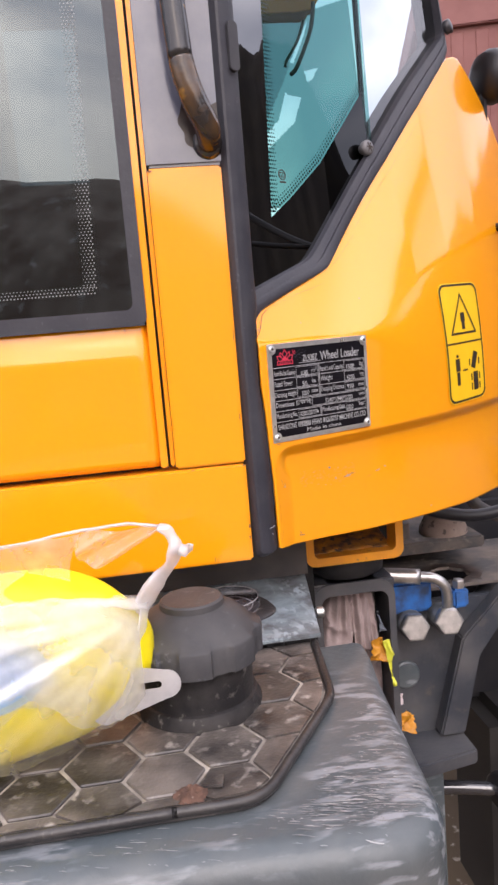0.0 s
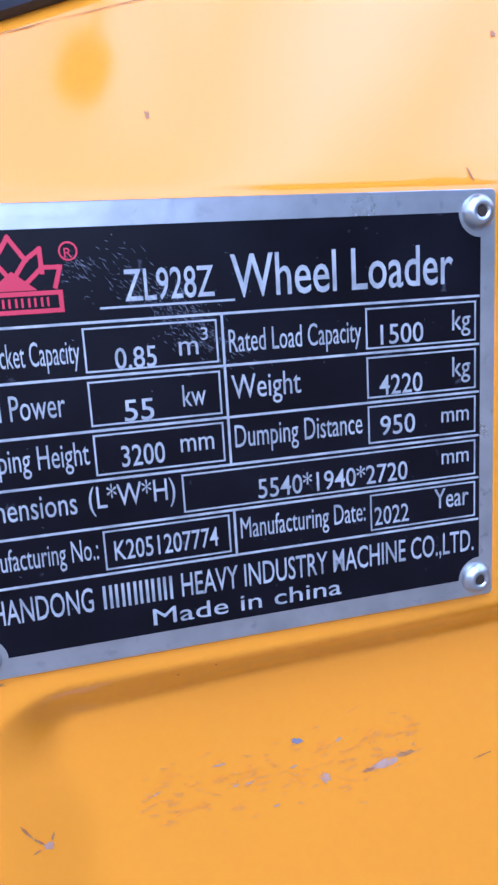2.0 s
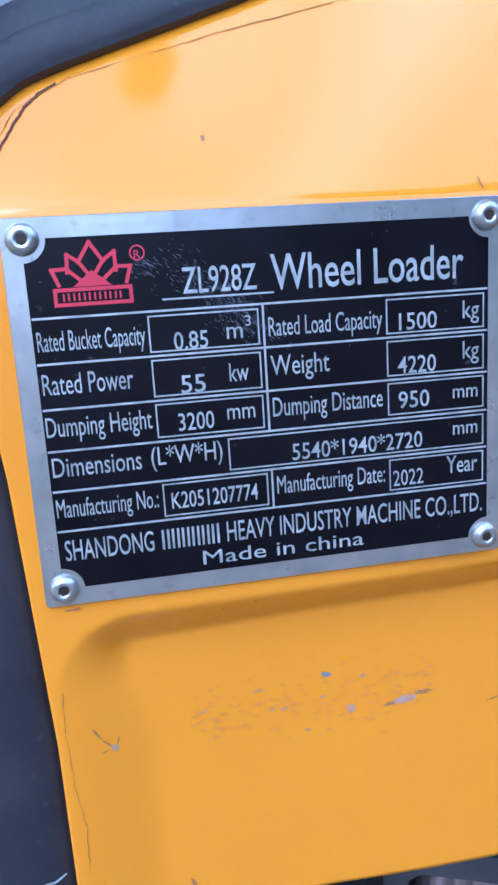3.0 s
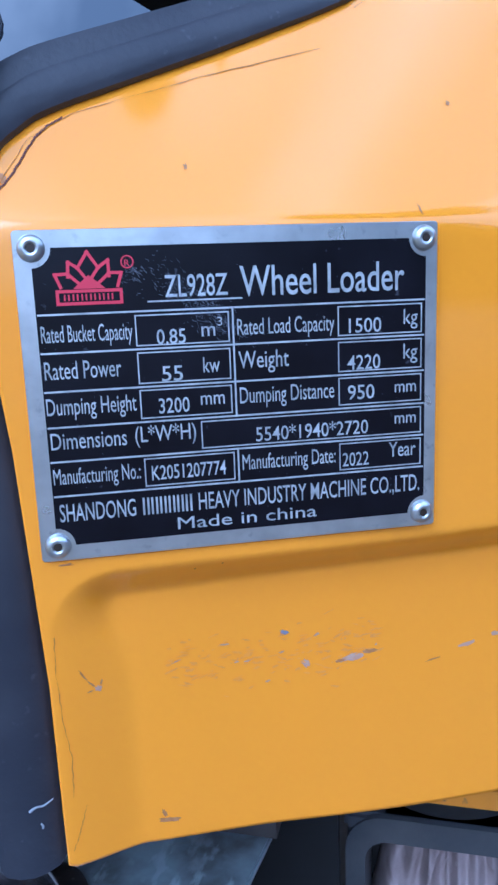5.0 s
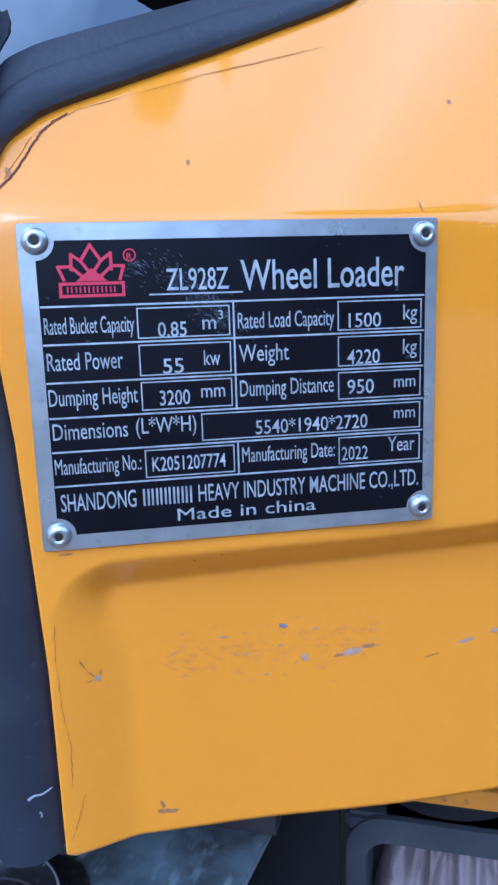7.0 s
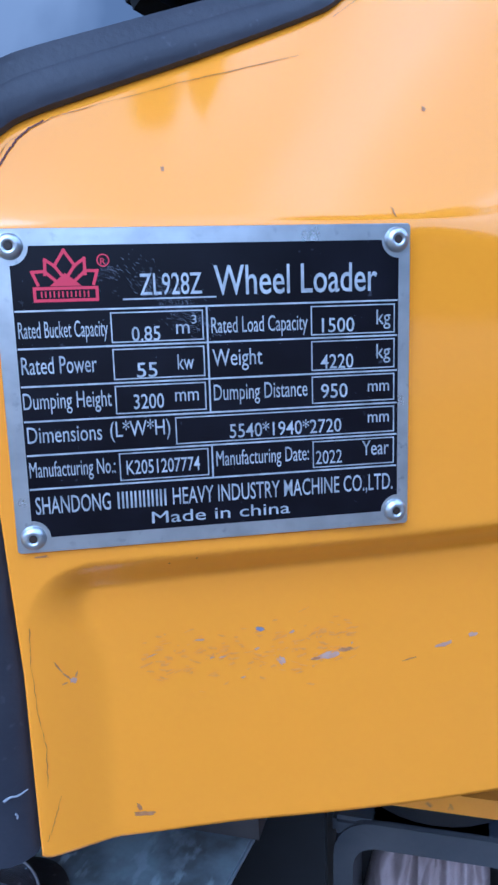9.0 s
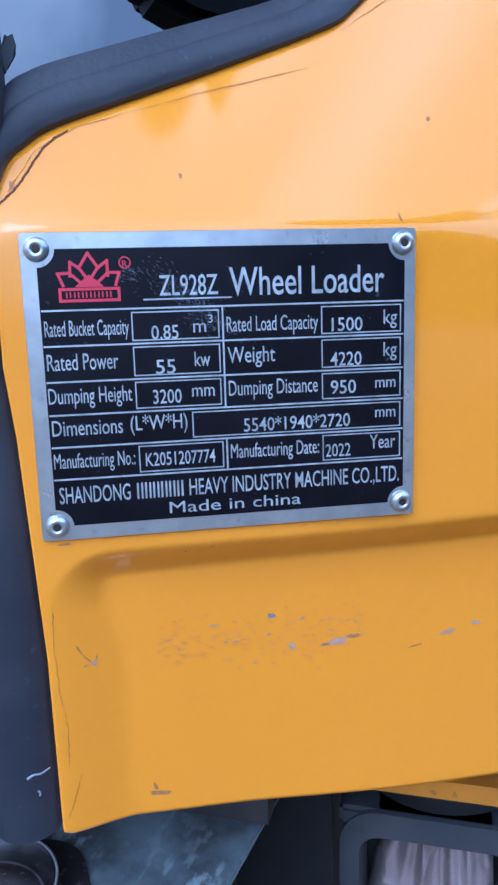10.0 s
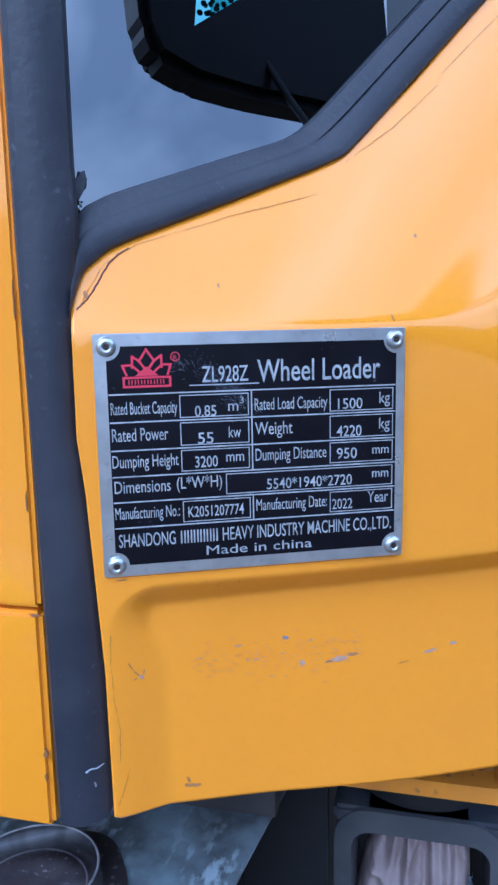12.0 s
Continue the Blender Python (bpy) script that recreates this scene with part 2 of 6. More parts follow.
CHASSIS_MUD = mat("muddy_chassis_paint", (0.055, 0.052, 0.052), 0.7, second=(0.15, 0.12, 0.10), scale=22, amount=1.0, spots=(0.22, 0.185, 0.155), spot_scale=70, spot_cut=0.56, soft_cut=0.14, patchy=12.0, bump=0.6, bump_scale=90)
BLUE = mat("blue_valve_paint", (0.02, 0.13, 0.42), 0.5, second=(0.03, 0.05, 0.10), scale=45, amount=1.0, bump=0.2)
CLOTH = mat("dusty_pink_rag", (0.41, 0.325, 0.315), 0.9, second=(0.28, 0.215, 0.205), scale=30, amount=0.9, spots=(0.46, 0.38, 0.35), spot_scale=70, spot_cut=0.60, soft_cut=0.15, bump=0.35, bump_scale=420)
SCRAP_ORANGE = mat("orange_plastic_scrap", (0.60, 0.26, 0.015), 0.45, second=(0.38, 0.15, 0.02), scale=40)
SCRAP_LIME = mat("lime_plastic_scrap", (0.62, 0.62, 0.05), 0.4, scale=40)
PACK_YELLOW = mat("bright_yellow_pack", (0.95, 0.80, 0.005), 0.35, second=(0.88, 0.68, 0.005), scale=9)
FILM = film_mat("milky_bag_film", (0.82, 0.81, 0.80), see=0.70)
FILM_WHITE = film_mat("doubled_bag_film", (0.82, 0.83, 0.86), see=0.70)
FILM_THICK = film_mat("gathered_bag_film", (0.78, 0.77, 0.79), see=0.36, glow=0.5)
GLASS_TEAL = clear_mat("green_tinted_glass", (0.30, 0.58, 0.54), 0.0, ior=1.22)
GLASS_ADDED = clear_mat("added_green_tint", (0.30, 0.44, 0.44), 0.0, ior=1.05)
GLASS_SHADE = clear_mat("painted_shade_tint", (0.62, 0.64, 0.66), 0.0, ior=1.05)
GLASS_DARK = clear_mat("black_backed_glass", (0.0, 0.0, 0.0), 0.12)
GLASS_SIDE = clear_mat("tinted_door_glass", (0.15, 0.20, 0.205), 0.07, coat_tint=(0.76, 0.90, 1.0))
GLASS_FRONT = clear_mat("windscreen_glass", (0.60, 0.64, 0.64), 0.06)
SOIL = mat("sandy_yard_soil", (0.105, 0.072, 0.042), 0.9, second=(0.16, 0.115, 0.070), scale=1.5, amount=0.9,
           spots=(0.40, 0.34, 0.28), spot_scale=26, spot_cut=0.64, bump=0.6, bump_scale=40)
MAROON = mat("faded_maroon_steel", (0.17, 0.055, 0.05), 0.6, second=(0.24, 0.10, 0.09), scale=2.5, amount=0.8, bump=0.1, bump_scale=20)
BANK = mat("dry_earth_bank", (0.20, 0.135, 0.095), 0.95, second=(0.40, 0.31, 0.24), scale=1.9, amount=1.0, spots=(0.62, 0.56, 0.50), spot_scale=3.2, spot_cut=0.60, soft_cut=0.08, patchy=0.6, bump=0.8, bump_scale=8)
LEAF = mat("tree_leaves", (0.045, 0.07, 0.025), 0.6, second=(0.07, 0.10, 0.04), scale=3, amount=0.9)
BARK = mat("tree_bark", (0.10, 0.075, 0.055), 0.9, scale=12, bump=0.6, bump_scale=40)
HOUSING = mat("black_mirror_housing", (0.014, 0.014, 0.018), 0.45, bump=0.1)
RUST = mat("rusty_bolt", (0.060, 0.030, 0.020), 0.9, second=(0.15, 0.080, 0.055), scale=120, amount=0.9, spots=(0.24, 0.19, 0.16), spot_scale=240, spot_cut=0.64, bump=0.8, bump_scale=220)


# ---- small builders ----
def part(name, bm, material, parent=None, label="", smooth=False, at=None, sharp=0):
    me = bpy.data.meshes.new(name)
    bm.normal_update()
    bm.to_mesh(me)
    bm.free()
    me.materials.append(material)
    if smooth:
        for p in me.polygons:
            p.use_smooth = True
        if sharp:
            me.set_sharp_from_angle(angle=radians(sharp))
    ob = new(name, me)
    if parent:
        ob.parent = parent
    if at is not None:
        ob.matrix_basis = at
    if label:
        ob["label"] = label
    return ob


def thing(name, label, category, m=None, group="", kind=""):
    ob = new(name)
    ob.empty_display_size = 0.02
    if m is not None:
        ob.matrix_basis = m
    return tagged(ob, label, category, group, kind)


def slab(outline, z0, z1, bevel=0.0, segments=2):
    """A flat body from a 2D outline, between two heights, with rounded edges."""
    bm = bmesh.new()
    low = [bm.verts.new((x, y, z0)) for x, y in outline]
    top = [bm.verts.new((x, y, z1)) for x, y in outline]
    bm.faces.new(low[::-1])
    bm.faces.new(top)
    k = len(outline)
    for i in range(k):
        bm.faces.new((low[i], low[(i + 1) % k], top[(i + 1) % k], top[i]))
    bmesh.ops.recalc_face_normals(bm, faces=bm.faces)
    if bevel:
        bmesh.ops.bevel(bm, geom=[e for e in bm.edges], offset=bevel, segments=segments, affect="EDGES", clamp_overlap=True)
    return bm


def box(x0, x1, y0, y1, z0, z1, bevel=0.0, segments=2):
    return slab([(x0, y0), (x1, y0), (x1, y1), (x0, y1)], z0, z1, bevel, segments)


def rounded(x0, x1, y0, y1, r, n=6):
    """The outline of a rectangle with round corners."""
    pts = []
    for cx, cy, a0 in ((x1 - r, y0 + r, -90), (x1 - r, y1 - r, 0), (x0 + r, y1 - r, 90), (x0 + r, y0 + r, 180)):
        for i in range(n + 1):
            a = radians(a0 + 90 * i / n)
            pts.append((cx + r * math.cos(a), cy + r * math.sin(a)))
    return pts


def ring(outer, inner, z0, z1):
    """A frame between two outlines with the same number of points."""
    bm = bmesh.new()
    k = len(outer)
    rows = [[bm.verts.new((x, y, z)) for x, y in o] for o, z in ((outer, z0), (outer, z1), (inner, z1), (inner, z0))]
    for a in range(4):
        for i in range(k):
            bm.faces.new((rows[a][i], rows[a][(i + 1) % k], rows[(a + 1) % 4][(i + 1) % k], rows[(a + 1) % 4][i]))
    bmesh.ops.recalc_face_normals(bm, faces=bm.faces)
    return bm


def lathe(profile, n=48, wave=None):
    """A turned body from (radius, height) pairs, closed at both ends; wave(angle, radius, height) may change the radius."""
    bm = bmesh.new()
    rows = []
    for r, z in profile:
        row = []
        for i in range(n):
            a = 2 * math.pi * i / n
            q = wave(a, r, z) if wave else r
            row.append(bm.verts.new((q * math.cos(a), q * math.sin(a), z)))
        rows.append(row)
    for lo, hi in zip(rows, rows[1:]):
        for i in range(n):
            bm.faces.new((lo[i], lo[(i + 1) % n], hi[(i + 1) % n], hi[i]))
    bm.faces.new(rows[0][::-1])
    bm.faces.new(rows[-1])
    return bm


def pipe(points, radius, n=14, squash=1.0, radii=None, caps=True):
    """A round bar along a smooth path through the points."""
    pts = [Vector(p) for p in points]
    path, rr = [], []
    for i in range(len(pts) - 1):
        p0, p1, p2, p3 = pts[max(0, i - 1)], pts[i], pts[i + 1], pts[min(len(pts) - 1, i + 2)]
        for s in range(6):
            t = s / 6
            path.append(0.5 * (2 * p1 + (p2 - p0) * t + (2 * p0 - 5 * p1 + 4 * p2 - p3) * t * t + (3 * p1 - p0 - 3 * p2 + p3) * t ** 3))
            rr.append((radii[i] * (1 - t) + radii[i + 1] * t) if radii else radius)
    path.append(pts[-1])
    rr.append(radii[-1] if radii else radius)
    bm = bmesh.new()
    side = (path[1] - path[0]).orthogonal().normalized()
    rows = []
    for i, p in enumerate(path):
        ahead = (path[min(i + 1, len(path) - 1)] - path[max(i - 1, 0)]).normalized()
        side = (side - ahead * side.dot(ahead)).normalized()
        up = ahead.cross(side)
        rows.append([bm.verts.new(p + rr[i] * (math.cos(2 * math.pi * k / n) * side + squash * math.sin(2 * math.pi * k / n) * up)) for k in range(n)])
    for lo, hi in zip(rows, rows[1:]):
        for k in range(n):
            bm.faces.new((lo[k], lo[(k + 1) % n], hi[(k + 1) % n], hi[k]))
    if caps:
        bm.faces.new(rows[0][::-1])
        bm.faces.new(rows[-1])
    bmesh.ops.recalc_face_normals(bm, faces=bm.faces)
    return bm


def crumple(bm, amount, size, seed=0.0):
    """Uneven dents all over a body."""
    for v in bm.verts:
        v.co += amount * noise.noise_vector(v.co * size + Vector((seed, 0, 0)))
    return bm


def sheet(nu, nv, place, thick=None):
    """A surface place(u, v) over the unit square; thick moves a second skin behind it and closes the rim."""
    bm = bmesh.new()
    front = [[bm.verts.new(place(i / nu, j / nv)) for j in range(nv + 1)] for i in range(nu + 1)]
    for i in range(nu):
        for j in range(nv):
            bm.faces.new((front[i][j], front[i + 1][j], front[i + 1][j + 1], front[i][j + 1]))
    if thick:
        off = Vector(thick)
        back = [[bm.verts.new(v.co + off) for v in row] for row in front]
        for i in range(nu):
            for j in range(nv):
                bm.faces.new((back[i][j], back[i][j + 1], back[i + 1][j + 1], back[i + 1][j]))
        rim = ([(i, 0) for i in range(nu)] + [(nu, j) for j in range(nv)] + [(i, nv) for i in range(nu, 0, -1)] + [(0, j) for j in range(nv, 0, -1)])
        for a, b in zip(rim, rim[1:] + rim[:1]):
            bm.faces.new((front[a[0]][a[1]], back[a[0]][a[1]], back[b[0]][b[1]], front[b[0]][b[1]]))
    return bm


def follow(table, x):
    """Straight lines through a short table of (x, y)."""
    for (x0, y0), (x1, y1) in zip(table, table[1:]):
        if x <= x1:
            return y0 + (y1 - y0) * max(0.0, (x - x0) / (x1 - x0))
    return table[-1][1]


def letters(text, x0, x1, base, height, material, parent, z, name="lettering", bold=0.0):
    """A line of writing from x0 to x1 on the plate's face; height is that of a capital."""
    curve = bpy.data.curves.new(name, "FONT")
    curve.body, curve.extrude, curve.offset = text, 0.004, bold
    curve.resolution_u = 3
    ob = new(name, curve)
    bpy.context.view_layer.update()
    me = bpy.data.meshes.new_from_object(ob.evaluated_get(bpy.context.evaluated_depsgraph_get()))
    bpy.data.objects.remove(ob)
    co = np.empty(len(me.vertices) * 3)
    me.vertices.foreach_get("co", co)
    co = co.reshape(-1, 3)
    lo, hi = co[:, 0].min(), co[:, 0].max()
    co[:, 0] = x0 + (co[:, 0] - lo) / (hi - lo) * (x1 - x0)
    co[:, 1] = base + co[:, 1] / 0.69 * height
    co[:, 2] = z + co[:, 2] * 0.00005 / 0.004
    me.vertices.foreach_set("co", co.ravel())
    me.materials.clear()
    me.materials.append(material)
    made = new(name, me)
    made.parent = parent
    return made


SIDE = pose(-0.100, 0.011, 0, 0, 0, -24.46)   # the loader's own axes: x forward along its side, y inward


# ---- ground and distance ----
def step(x):
    x = min(1.0, max(0.0, x))
    return x * x * (3 - 2 * x)


def ground_place(u, v):
    x, y = (u - 0.5) * 2, (v - 0.5) * 2
    x, y = math.copysign(abs(x) ** 3, x) * 900, math.copysign(abs(y) ** 3, y) * 900
    near = max(0.0, 1 - math.hypot(x, y) / 30)
    return (x, y, -0.01 + 0.03 * near * noise.noise(Vector((x * 0.9, y * 0.9, 0.0))))


tagged(part("ground", sheet(90, 90, ground_place), SOIL, smooth=True), "sandy brown yard soil with scattered light gravel", "ground", kind="structure")

def bank_place(u, v):
    x = -34 + 50 * u
    high = 0.9 + 3.70 * step((-1.0 - x) / 6.0) + (0.3 + 0.5 * step((-1.0 - x) / 6.0)) * noise.noise(Vector((u * 14, v * 2, 3)))
    return (x, -9.5 - 3.5 * v, -0.02 + high * math.sin(math.pi * 0.5 * v) + 0.08 * noise.noise(Vector((u * 90, v * 20, 1))))


bm = sheet(110, 12, bank_place)
tagged(part("earth_bank", bm, BANK, smooth=True), "dark bank of dry earth and scrub across the yard", "earth bank", kind="structure")

# unseen mass, added to darken reflections in the panes and the corner panel
def dark_mass_place(u, v):
    t_, r = radians(-38 + 46 * u), 6.0 + 2.6 * v
    high = 4.0 + 2.0 * (1 - step((u - 0.22) / 0.09)) + 0.5 * noise.noise(Vector((u * 9, 0.0, 2.0))) + 0.22 * noise.noise(Vector((u * 40, v * 3, 5.0)))
    return (r * math.cos(t_), r * math.sin(t_), -0.02 + high * math.sin(math.pi * 0.5 * v) * step(u / 0.03) * step((1 - u) / 0.08) + 0.12 * noise.noise(Vector((u * 80, v * 12, 1))))


tagged(part("reflected_dark_mass", sheet(160, 24, dark_mass_place), mat("near_black_mass", (0.030, 0.024, 0.020), 0.95, second=(0.055, 0.045, 0.032), scale=2.0, amount=0.9, bump=0.8, bump_scale=9), smooth=True),
       "tall unseen dark mass added for its reflection in glass and paint", "earth heap", kind="structure")

shed = thing("site_container", "long faded maroon steel site container with a flat rim", "container", pose(7.56, 2.97, 0, 0, 0, -40))
part("wall", box(-3.0, 9.0, 0, 2.4, 0.0, 4.10, 0.01), MAROON, shed)
part("roof_rim", box(-3.06, 9.06, -0.06, 2.46, 4.10, 4.40, 0.012), MAROON, shed, "lighter roof rim")
for i in range(51):
    part("rib", box(-2.95 + i * 0.235, -2.83 + i * 0.235, -0.010, 0.004, 0.08, 4.06, 0.008, 1), MAROON, shed)


def tree(x, y, height, seed):
    rnd = random.Random(seed)
    ob = thing("tree", "dark leafy tree on the horizon of the yard", "tree", pose(x, y, 0), group="trees behind the yard")
    bm = pipe([(0, 0, -0.1), (0.1, 0, height * 0.25), (-0.1, 0.1, height * 0.5), (0, 0, height * 0.8)], 0.2, 8, radii=[0.26, 0.2, 0.13, 0.04])
    part("trunk", bm, BARK, ob, smooth=True)
    verts, faces = [], []
    for c in range(80):
        a, r, z = rnd.uniform(0, 6.28), height * 0.32 * math.sqrt(rnd.random()), height * rnd.uniform(0.06, 1.0)
        r *= 1.15 - 0.6 * abs(z / height - 0.6)
        centre = Vector((r * math.cos(a), r * math.sin(a), z))
        for k in range(520):
            d = Vector((rnd.gauss(0, 1), rnd.gauss(0, 1), rnd.gauss(0, 1))).normalized() * height * 0.088 * rnd.random() ** 0.45
            p, u = centre + d, Vector((rnd.gauss(0, 1), rnd.gauss(0, 1), rnd.gauss(0, 1))).normalized()
            w = u.orthogonal().normalized()
            s = height * 0.0088 * rnd.uniform(0.6, 1.4)
            n0 = len(verts)
            verts += [p + s * u, p + s * 0.55 * w, p - s * u, p - s * 0.55 * w]
            faces.append((n0, n0 + 1, n0 + 2, n0 + 3))
    me = bpy.data.meshes.new("crown")
    me.from_pydata(verts, [], faces)
    me.materials.append(LEAF)
    crown = new("crown", me)
    crown.parent = ob


for i in range(12):
    turn = radians(-76 + i * 4.0)
    far = 34 + 4 * math.cos(i * 1.7)
    tree(far * math.cos(turn), far * math.sin(turn), 9.8 + 0.7 * math.sin(i * 1.3), 40 + i)


# ---- the loader: shape of its front corner ----
def soft_max(a, b, k):
    h = min(1.0, max(0.0, 0.5 + 0.5 * (a - b) / k))
    return b * (1 - h) + a * h + k * h * (1 - h)


def upper_y(x, z):
    return -0.105 + 0.19 * x + 0.097 * z


def corner_y(x, z):
    """How far inward the pressed corner panel lies: a bowed face, folded back over the name plate, with a shallow pressing below it."""
    back = follow([(-0.1, 0.58), (0.0, 0.57), (0.045, 0.515), (0.09, 0.460), (0.15, 0.368), (0.20, 0.303), (0.28, 0.235), (0.38, 0.20), (0.56, 0.17)], x)
    y = 0.45 * max(0.0, x) ** 2 + back * soft_max(0.0, z - 1.4565, 0.003 + 0.10 * step((x - 0.07) / 0.20))
    right, down, r = x + 0.071, 1.3408 - z, 0.026
    if right < r and down < r:
        inside_by = r - math.hypot(r - right, r - down)
    else:
        inside_by = min(right, down)
    wide = 0.0135 + 0.014 * step((down - right) / 0.03 + 0.4)
    q = min(1.0, max(0.0, inside_by / wide))
    return y + (0.009 + 0.005 * step((x + 0.06) / 0.08)) * (0.6 * q + 0.4 * step(q))


PANEL_TOP = [(-0.0735, 1.468), (-0.069, 1.482), (-0.062, 1.490), (-0.053, 1.4945), (-0.013, 1.509), (0.055, 1.5365), (0.097, 1.5745), (0.153, 1.633),
             (0.180, 1.664), (0.284, 1.757), (0.371, 1.831), (0.386, 1.843), (0.410, 1.850), (0.422, 1.849), (0.452, 1.827), (0.486, 1.796), (0.512, 1.775), (0.56, 1.70)]
PANEL_LOW = [(-0.0735, 1.2265), (-0.070, 1.2250), (-0.060, 1.2242), (0.07, 1.214), (0.29, 1.199), (0.56, 1.190)]
PANEL_LEFT = [(1.22, -0.0720), (1.30, -0.0727), (1.385, -0.0770), (1.41, -0.0795), (1.48, -0.0790)]

loader = thing("wheel_loader", "yellow compact wheel loader parked on sandy yard soil", "wheel loader")


def corner_place(u, v):
    x = -0.0735 + 0.6335 * u ** 1.25
    lo, hi = follow(PANEL_LOW, x), follow(PANEL_TOP, x) + 0.0035 * (1 - step((x - 0.36) / 0.02))
    z = lo + (hi - lo) * v
    x += (follow(PANEL_LEFT, z) + 0.0735) * max(0.0, 1 - u * 14)
    return (x, corner_y(x, z), z)


panel = part("corner_panel", sheet(190, 230, corner_place, (0, 0.004, 0)), YELLOW, loader, "glossy yellow pressed corner panel", smooth=True)

# upright rubber strip between the side and the corner
def strip_place(u, v):
    z = 1.2175 + 0.83 * v
    x0 = follow([(1.22, -0.0980), (1.40, -0.0995), (1.50, -0.1005)], z)
    x1 = follow([(1.22, -0.0715), (1.30, -0.0722), (1.385, -0.0765), (1.41, -0.0790), (1.47, -0.0785), (1.50, -0.0740), (1.53, -0.0750)], z)
    profile = [(0.0, 0.030), (0.0, 0.006), (0.05, 0.002), (0.14, 0.0005), (0.5, 0.0), (0.86, 0.003), (0.96, 0.005), (1.0, 0.010), (1.0, 0.045)]
    q = u * (len(profile) - 1)
    j = min(int(q), len(profile) - 2)
    w = profile[j][0] + (profile[j + 1][0] - profile[j][0]) * (q - j)
    y = profile[j][1] + (profile[j + 1][1] - profile[j][1]) * (q - j)
    if v == 0:
        y += 0.010
    rise = 0.006 * (abs(w - 0.5) * 2) ** 4 * step((1.26 - z) / 0.04)
    return (x0 + (x1 - x0) * w, y, z + rise)


part("upright_seal", sheet(16, 140, strip_place), SEAL, loader, "dark grey rubber joint strip", smooth=True, sharp=28)

SEAL_OUT = [(-0.0800, 1.462), (-0.0735, 1.482), (-0.060, 1.4935), (0.0, 1.5165), (0.040, 1.532), (0.056, 1.5390), (0.072, 1.5540),
            (0.153, 1.635), (0.284, 1.759), (0.370, 1.832), (0.389, 1.853), (0.3885, 1.875), (0.381, 1.97)]
SEAL_IN = [(-0.0765, 1.506), (-0.0715, 1.5120), (-0.060, 1.5180), (-0.005, 1.537), (0.026, 1.5475), (0.036, 1.5535), (0.050, 1.566),
           (0.135, 1.652), (0.267, 1.780), (0.352, 1.852), (0.372, 1.868), (0.3795, 1.880), (0.373, 1.97)]


def along(line, s):
    """A point of a bent line, its corners rounded."""
    total = Vector((0, 0))
    for k in range(7):
        q = max(0.0, min(len(line) - 1.0, s + (k - 3) * 0.075))
        n0 = min(int(q), len(line) - 2)
        total += Vector(line[n0]).lerp(Vector(line[n0 + 1]), q - n0) / 7
    return total


def seal_place(u, v):
    s = u * (len(SEAL_OUT) - 1)
    (xo, zo), (xi, zi) = along(SEAL_OUT, s), along(SEAL_IN, s)
    groove = 0.0012 * step((u - 0.36) / 0.12)
    profile = [(-0.03, 0.014), (0.0, 0.0), (0.05, -0.0020), (0.20, -0.0034), (0.42, -0.0038), (0.555, -0.0032), (0.58, -0.0029 + groove), (0.605, -0.0028), (0.80, -0.0022), (0.95, -0.0012), (1.0, 0.003), (1.0, 0.05)]
    q = v * (len(profile) - 1)
    j = min(int(q), len(profile) - 2)
    g = q - j
    w = profile[j][0] * (1 - g) + profile[j + 1][0] * g
    h = profile[j][1] * (1 - g) + profile[j + 1][1] * g
    x, z = xo * (1 - w) + xi * w, zo * (1 - w) + zi * w
    yo, yi = corner_y(xo, zo - 0.002), upper_y(xi, zi) - 0.004
    return (x, yo * (1 - w) + yi * w + h, z)


part("window_seal", sheet(168, 22, seal_place), SEAL, loader, "dark grey rubber window seal with a lip", smooth=True, sharp=35)


# ---- chips, scuffs and hairlines of the corner panel ----
PRIMER = mat("lilac_primer", (0.50, 0.27, 0.17), 0.7, second=(0.52, 0.34, 0.25), scale=300, amount=0.9)
CHIP_BROWN = mat("brown_scuff", (0.36, 0.14, 0.03), 0.7, second=(0.48, 0.24, 0.10), scale=300, amount=0.9)
CHIP_BLUE = mat("blue_grey_primer", (0.24, 0.23, 0.30), 0.6, scale=300)
HAIR = mat("dark_hairline", (0.38, 0.15, 0.018), 0.8)
SCUFF = mat("rubbed_paint", (0.80, 0.30, 0.010), 0.55, second=(0.66, 0.26, 0.04), scale=300, amount=0.9)


def chip(x, z, w, h, material, seed, tilt=0.0, name="paint_chip"):
    """A ragged flake of bare paint on the panel, w wide and h high."""
    rnd = random.Random(seed)
    bm = bmesh.new()
    ringv, c, s = [], math.cos(radians(tilt)), math.sin(radians(tilt))
    for i in range(16):
        a, r = 2 * math.pi * i / 16, rnd.uniform(0.45, 1.0)
        dx, dz = r * math.cos(a) * w / 2, r * math.sin(a) * h / 2
        px, pz = x + dx * c - dz * s, z + dx * s + dz * c
        ringv.append(bm.verts.new((px, corner_y(px, pz) - 0.00025, pz)))
    mid = bm.verts.new((x, corner_y(x, z) - 0.0003, z))
    for i in range(16):
        bm.faces.new((mid, ringv[i], ringv[(i + 1) % 16]))
    part(name, bm, material, panel)


